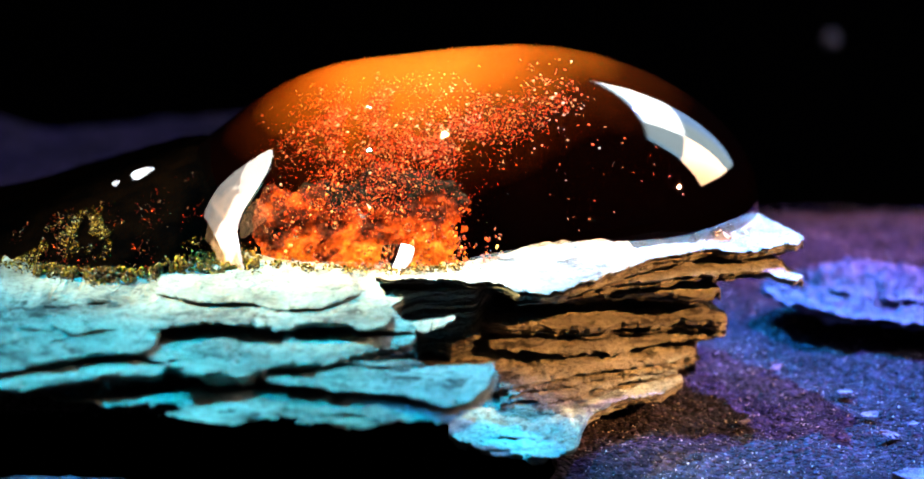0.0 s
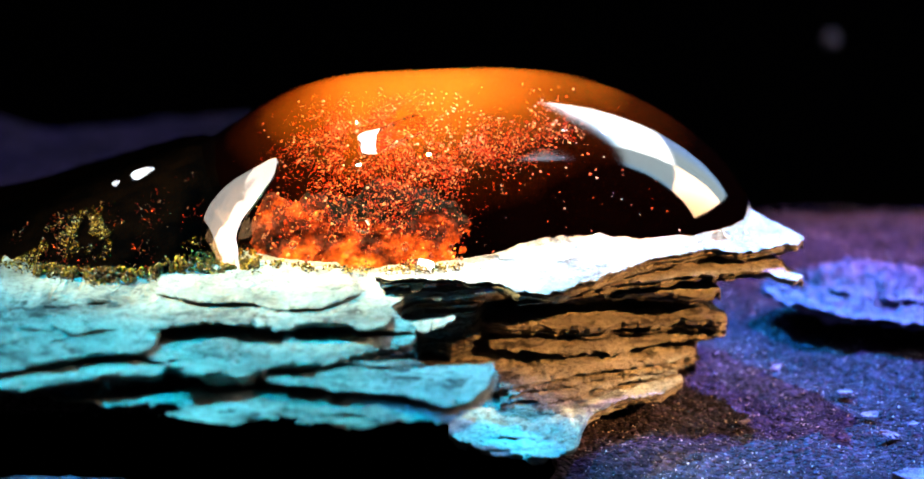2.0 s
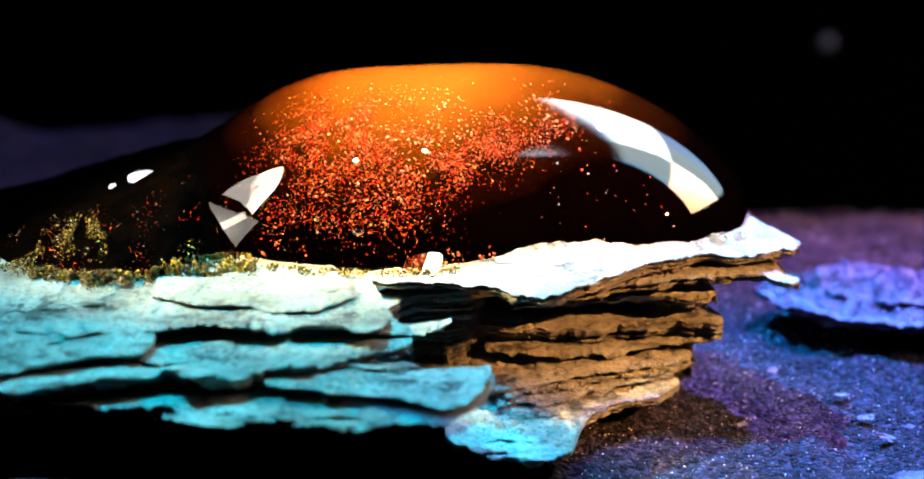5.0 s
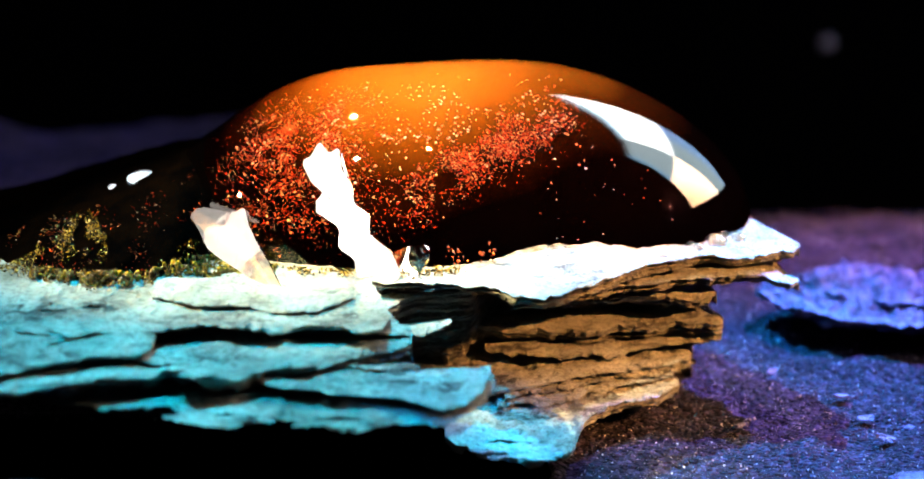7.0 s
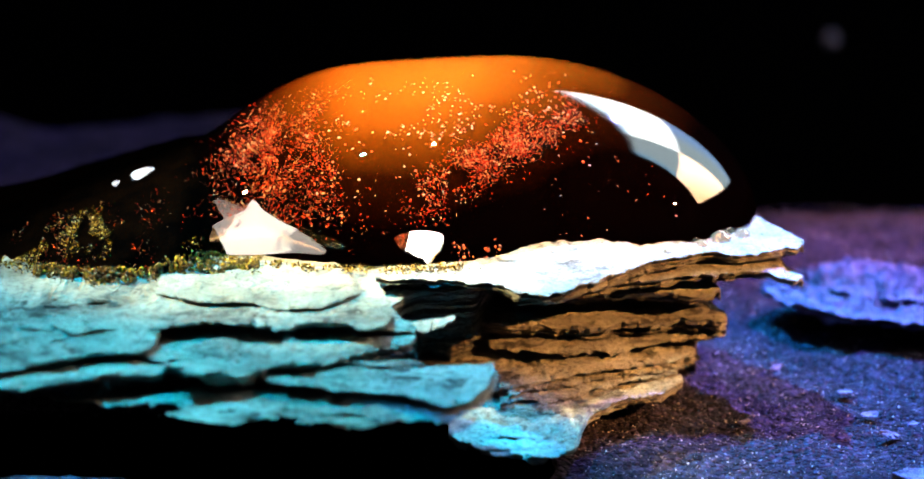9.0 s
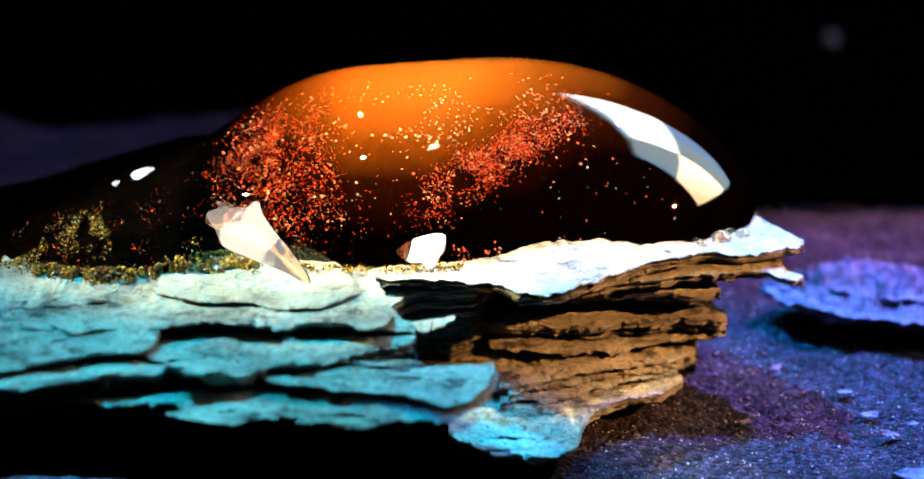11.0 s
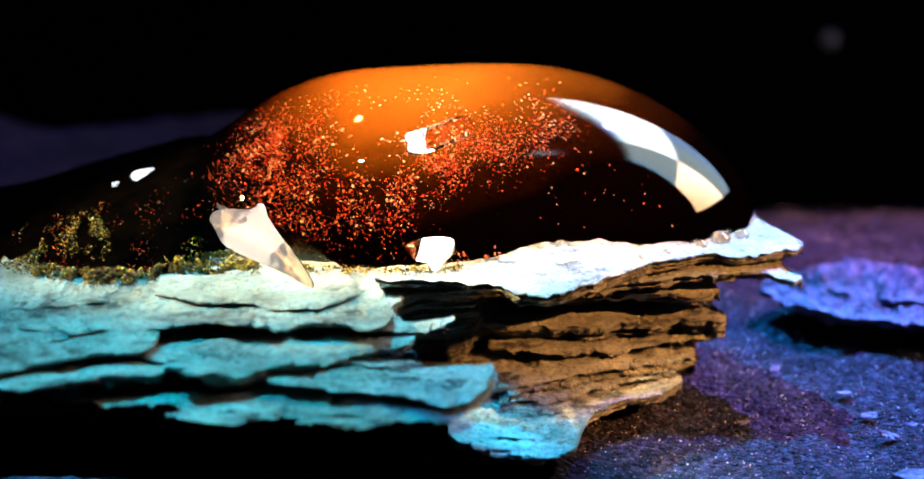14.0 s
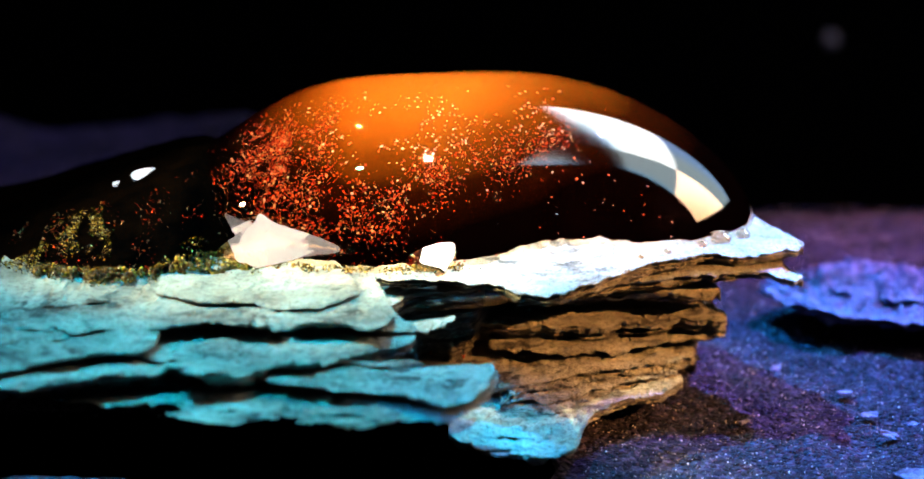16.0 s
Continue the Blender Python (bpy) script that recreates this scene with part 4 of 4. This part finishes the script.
def froth():
    rng = random.Random(11)
    verts, faces = [], []
    for i in range(9000):
        x = rng.uniform(-11, -7.55)
        high = arch(x)
        if x < -9.2:
            deg = high - (96 + high) * rng.random() ** 1.2
        else:
            deg = high + rng.gauss(0, 5) - (14 if i % 4 == 0 else 0)
        if fbm(x * 2.4, deg * 0.06, 2.0) < (-0.3 if x < -9.0 else -0.12) + 0.2 * rng.random():
            continue
        speck(on_lobe(x, deg, 0.02 + 0.06 * rng.random()), 0.006 + 0.022 * rng.random() ** 4, verts, faces, rng)
    for i in range(2600):
        x = rng.uniform(-8.4, -4.9)
        deg = -97 + (20 + 14 * math.exp(-((x + 5.9) / 0.6) ** 2)) * rng.random() ** 1.6
        if fbm(x * 2.0, deg * 0.06, 5.0) < -0.02:
            continue
        speck(on_lobe(x, deg, 0.02 + 0.1 * rng.random()), 0.008 + 0.02 * rng.random() ** 2, verts, faces, rng)
    for i in range(9500):
        x = rng.uniform(-11, 0.4) if i % 3 else rng.uniform(-6.6, -3.9)
        y = foot(x, rng)
        if fbm(x * 2.2, y * 2.2, 2.0) < -0.02:
            continue
        speck(Vector((x, y, 3.83 + 0.10 * rng.random() ** 2)), 0.008 + 0.028 * rng.random() ** 3, verts, faces, rng)
    ob = part("froth", verts, faces, FROTH, smooth=False)
    return tagged(ob, "golden wet froth of tiny bubbles at the waterline", "froth", kind="stuff")


def scum():
    """The soft brown film under the froth: small lumps that run into one another."""
    rng = random.Random(23)
    verts, faces = [], []
    for i in range(420):
        x = rng.uniform(-11, -7.7)
        deg = arch(x) + rng.gauss(0, 4)
        if x < -9.2:
            deg = arch(x) - (97 + arch(x)) * rng.random()
        if fbm(x * 2.4, deg * 0.06, 2.0) > -0.1:
            ball(on_lobe(x, deg, -0.012), 0.014 + 0.02 * rng.random(), verts, faces, rng)
    for i in range(5200):
        x = rng.uniform(-9.2, -4.4) if i % 2 else rng.uniform(-6.7, -4.4)
        tall = 0.10 + 0.26 * math.exp(-((x + 6.1) / 0.45) ** 2) + 0.08 * math.exp(-((x + 7.4) / 0.7) ** 2)
        y = foot(x, rng)
        if x < -6.5:
            y = 0.45 * y + 0.55 * (3.5 - lobe_size(x)[1])
        if fbm(x * 2.0, y * 2.0, 9.0) < -0.10:
            continue
        ball(Vector((x, y, 3.80 + tall * rng.random() ** 1.5)), 0.016 + 0.045 * rng.random() ** 2, verts, faces, rng)
    ob = part("scum", verts, faces, SCUM, smooth=True)
    return tagged(ob, "lumpy olive-brown wet film at the liquid's edge", "scum", kind="stuff")


scum()
froth()


def water_bead(x, y, z, r, flat):
    """A small clear bead of liquid sitting on the stone at the drop's edge."""
    verts, faces = [], []
    n, m = 14, 24
    for i in range(n):
        a = math.pi * 0.62 * i / (n - 1)
        for j in range(m):
            b = 2 * math.pi * j / m
            verts.append((r * math.sin(a) * math.cos(b), r * math.sin(a) * math.sin(b), flat * r * math.cos(a)))
    faces = grid_faces(n, m, True)
    faces.append(tuple((n - 1) * m + j for j in range(m)))
    ob = part("water_bead", verts, faces, SKIN)
    ob.visible_shadow = False
    ob.location = (x * MM, y * MM, z * MM)
    tagged(ob, "tiny clear bead of liquid beside the amber drop", "droplet", group="beads at the drop's edge")


for bx, by, bz, br, bf in ((5.75, 1.75, 3.78, 0.24, 0.7), (6.25, 2.0, 3.78, 0.17, 0.8), (5.3, 1.3, 3.78, 0.13, 0.8), (4.5, 0.75, 3.8, 0.10, 0.9), (3.9, 0.35, 3.8, 0.08, 0.9)):
    water_bead(bx, by, bz, br, bf)


def bead():
    # Ball added in place of a faint round blur in the dark.
    verts, faces = [], []
    ball((0, 0, 0), 0.30, verts, faces, random)
    ob = part("blurred_spot", verts, faces, SLATE)
    ob.location = (12.35 * MM, 39.1 * MM, -1.36 * MM)
    tagged(ob, "added grey ball standing in for a faint blurred spot", "bead")


bead()


def still(dx=0, dz=0, tilt=0):
    """Drop's pose: moved by dx, dz and leaned by tilt degrees about its middle."""
    c = Vector((0, 3.6 * MM, ZB * MM))
    return Matrix.Translation(Vector((dx * MM, 0, dz * MM)) + c) @ pose(0, 0, 0, 0, tilt, 0) @ Matrix.Translation(-c)


def drift(rows, shifts):
    """Rows of the drop's sway with a shift (dx, dy, dz) in the drop that goes from row to row of shifts."""
    ts = [r[0] for r in shifts]
    out = []
    for t, x, z, a in rows:
        d = [float(np.interp(t, ts, [r[k] for r in shifts])) * MM for k in (1, 2, 3)]
        turn = float(np.interp(t, ts, [r[4] if len(r) > 4 else 0 for r in shifts]))
        c = Vector((-2.5 * MM, 0.5 * MM, 0))
        out.append((t, still(x, z, a) @ Matrix.Translation(Vector(d) + c) @ pose(0, 0, 0, 0, 0, turn) @ Matrix.Translation(-c)))
    return out


def motions():
    sway = [(0.0, 0.10, 0.26, -4.2), (0.5, 0.10, 0.33, -4.2), (0.8, 0.06, 0.05, -1.6), (1.0, 0, -0.28, 0.5), (1.5, 0, -0.33, 0.4), (2.0, 0, -0.22, -0.1), (2.5, 0, -0.12, 0), (3.0, 0, -0.06, 0), (3.5, 0, 0, 0), (4.0, 0, -0.06, 0),
            (5.2, 0, -0.04, 0), (6.3, 0, 0, -0.9), (7.0, 0.02, 0.04, -1.1), (8.0, 0.05, 0.04, -1.1), (9.0, 0.06, 0.05, -1.1), (10.2, 0.06, 0.02, -1.1), (11.5, 0.06, -0.02, -1.3), (11.8, 0.06, -0.12, -0.9), (12.0, 0.06, -0.30, -0.3), (12.2, 0.06, -0.2, -0.3), (12.5, 0.06, -0.17, -0.5), (13.5, 0.06, -0.14, -0.5), (14.0, 0.06, -0.1, -0.5),
            (14.5, 0.06, -0.07, -0.4), (15.0, 0.06, -0.27, 0.2), (15.5, 0.06, -0.27, 0.2), (16.0, 0.06, -0.30, 0.2)]
    walk(DROP, [(t, still(x, z, a)) for t, x, z, a in sway])
    left = [(0, 0.2, 0, 0), (4, 0.0, 0, 0), (6.3, -0.5, 0.1, -0.10), (7.5, -1.1, 0.25, -0.25), (9, -1.35, 0.3, -0.35), (16, -1.15, 0.3, -0.35)]
    walk(CLOUD_LEFT, drift(sway, left))
    walk(HAZE_LEFT, drift(sway, left))
    walk(CLOUD_MIDDLE, drift(sway, [(0, -0.7, 0, 0), (4, -0.5, 0, 0), (6.3, -0.1, 0, -0.05), (9, 0.1, 0, -0.1), (12, 0.25, 0, -0.1), (13.2, -0.4, 0.05, -0.1), (14.5, -0.7, 0.05, -0.1), (16, -0.8, 0.05, -0.2)]))
    walk(CLOUD_STRAY, drift(sway, [(0, 0.3, 0, 0), (4, 0.1, 0, 0), (9, 0, 0, -0.05), (16, -0.2, 0, -0.05)]))
    walk(DEEP_STRAY, drift(sway, [(0, 0, 0, 0), (16, -0.3, 0, -0.05)]))
    walk(CLOUD_RIGHT, drift(sway, [(0, 0, 0, 0), (9, 0.1, 0, -0.05), (16, -0.2, 0, -0.1)]))
    walk(BANK, drift(sway, [(0, 0, 0, 0), (4.2, 0, 0, 0), (6.3, -0.3, 1.0, -0.3), (9, -0.4, 2.2, -0.8), (16, -0.4, 2.4, -1.0)]))
    for ob in BUBBLES:
        walk(ob, drift(sway, [(0, 0, 0, 0), (1.0, -0.1, 0, -0.05), (4.2, 0.1, 0, 0), (6.3, -0.3, 1.0, -0.9), (9, -0.4, 2.4, -1.6), (16, -0.4, 2.6, -1.8)]))
    walk(CLOTS_STILL, drift(sway, [(0, 0, 0, 0), (16, 0, 0, 0)]))
    walk(CLOTS, drift(sway, [(0, 0, 0, 0), (4, 0, 0, 0), (6.3, -0.2, 0.6, -0.9), (9, -0.3, 0.9, -1.6), (16, -0.3, 0.9, -1.8)]))
    walk(CLOUD_LOW, drift(sway, [(0, 0, 0, 0), (4, 0, 0, 0), (6.3, -0.7, 0.15, -0.1), (9, -1.3, 0.3, -0.1), (12, -1.3, 0.3, -0.1), (14, -0.7, 0.2, -0.1), (16, -0.7, 0.2, -0.1)]))
    walk(GLINT_BOW, [(0, mirror_pose(-4.9, -67.5, 0.75, BOX_LEFT)), (3.5, mirror_pose(-4.9, -67.5, 0.75, BOX_LEFT)), (4.2, mirror_pose(-4.9, -67.5, 0.75, BOX_LEFT, -3)), (5.2, mirror_pose(-4.8, -68, -0.6, BOX_LEFT, -8)), (6.1, mirror_pose(-4.4, -70, -3.2, BOX_LEFT, -10)), (16, mirror_pose(-4.4, -70, -3.4, BOX_LEFT, -10))])
    walk(GLINT_LEFT, [(t, mirror_pose(x, a, lift, BOX_LEFT, spin)) for t, x, a, lift, spin in ((0, -4.20, -75, -1.8, 0), (4.6, -4.30, -76, -1.6, 0), (6.0, -4.60, -72, 0.80, -14), (7.0, -4.75, -73, 0.85, -20), (7.5, -4.85, -73, 0.72, 5), (8.0, -4.65, -72, 0.72, 0),
                     (9.0, -4.40, -71, 0.72, 8), (11.3, -4.50, -71, 0.72, -12), (12.0, -4.25, -71, 0.72, 2), (12.5, -4.50, -71, 0.72, -12), (13.0, -4.30, -72, 0.72, 2), (13.3, -4.30, -73, -2.0, 2), (13.52, -4.30, -73, -2.4, 2), (13.75, -4.40, -72, 0.72, -8), (14.0, -4.40, -71, 0.72, -12), (14.8, -4.25, -72, 0.72, 4), (15.5, -4.15, -71.5, 0.72, 14), (16.0, -4.20, -71, 0.72, 18))])
    walk(RIM, [(t, mirror_pose(x, -66, lift, BOX_LEFT, 0)) for t, x, lift in ((0, -3.0, -2.6), (13.1, -3.0, -2.6), (13.4, -3.1, 0.25), (13.52, -3.05, 0.32), (13.68, -3.0, -2.6), (16, -3.0, -2.6))])
    walk(FLUNG, [(t, pose(x * MM, y * MM, z * MM, 0, a, 0)) for t, x, y, z, a in ((0, -1.5, 4.0, 5.2, -10), (11.75, -1.5, 4.0, 5.2, -10), (11.9, -1.2, 3.4, 7.5, -4), (12.0, 0.6, 3.2, 7.85, -12), (12.15, 3.0, 4.4, 5.0, 10), (16, 3.0, 4.4, 4.9, 10))])
    walk(GLINT_TALL, [(0, mirror_pose(-3.4, -70, -2.2, BOX_LEFT, 0)), (4.6, mirror_pose(-3.4, -70, -2.0, BOX_LEFT, 0)), (6.0, mirror_pose(-2.9, -65, 0.3, BOX_LEFT, 10)), (6.5, mirror_pose(-2.55, -64, 0.5, BOX_LEFT, 0)), (7.0, mirror_pose(-2.3, -67, 0.5, BOX_LEFT, -4)), (7.2, mirror_pose(-2.2, -68, 0.3, BOX_LEFT, -4)), (7.4, mirror_pose(-2.1, -66, -0.6, BOX_LEFT, -6)), (7.7, mirror_pose(-2.0, -62, -2.0, BOX_LEFT, -8)),
                     (16.0, mirror_pose(-2.0, -62, -2.4, BOX_LEFT, -8))])
    walk(GLINT_SMALL, [(t, mirror_pose(x, a, lift, BOX_LEFT, spin)) for t, x, a, lift, spin in ((0, -1.6, -82, -0.12, 0), (1.5, -1.2, -82, -0.1, 0), (3.0, -1.0, -81, -0.05, 8), (4.2, -0.95, -82, -0.1, 8), (6.3, -0.75, -82, -0.1, 15), (7.4, -1.3, -78, 0.15, 10), (8.0, -0.9, -76, 0.25, 5), (9.0, -0.95, -76, 0.25, 0), (11.5, -0.85, -77, 0.22, 15), (12.0, -0.75, -76, 0.22, 0), (16.0, -0.72, -76, 0.22, 15))])
    walk(GLINT_TOP, [(t, mirror_pose(x, a, lift, BOX_RIGHT)) for t, x, a, lift in ((0, -1.6, -36, -2.0), (0.7, -1.8, -34, -1.6), (1.0, -1.9, -30, 0.1), (1.5, -1.7, -27, 0.1), (2.0, -1.5, -33, -0.14), (2.6, -1.5, -36, -0.5), (3.0, -1.7, -30, -0.1), (3.5, -1.6, -32, -0.4),
                    (4.2, -1.2, -34, -1.2), (6.0, -1.0, -37, -2.0), (11.5, 0.4, -37, -2.0), (12.4, 0.4, -36, 0.0), (12.7, 0.4, -36, 0.0), (13.2, -0.3, -37, -1.0), (13.5, -0.9, -34, -0.05), (14.0, -0.5, -36, -0.1),
                    (14.5, -1.0, -36, 0.1), (15.2, -0.75, -35, 0.1), (15.7, -0.8, -37, 0.0), (16.0, -1.3, -40, -2.0))])
    hinge = Vector((-2.6 * MM, 0, 3.6 * MM))
    walk(TOP_RIGHT, [(t, Matrix.Translation(hinge) @ pose(0, 0, 0, 0, a, 0) @ Matrix.Translation(-hinge)) for t, a in ((0, -0.05), (3.5, 0.05), (6.5, 0.4), (9, 0.45), (16, 0.7))])


motions()
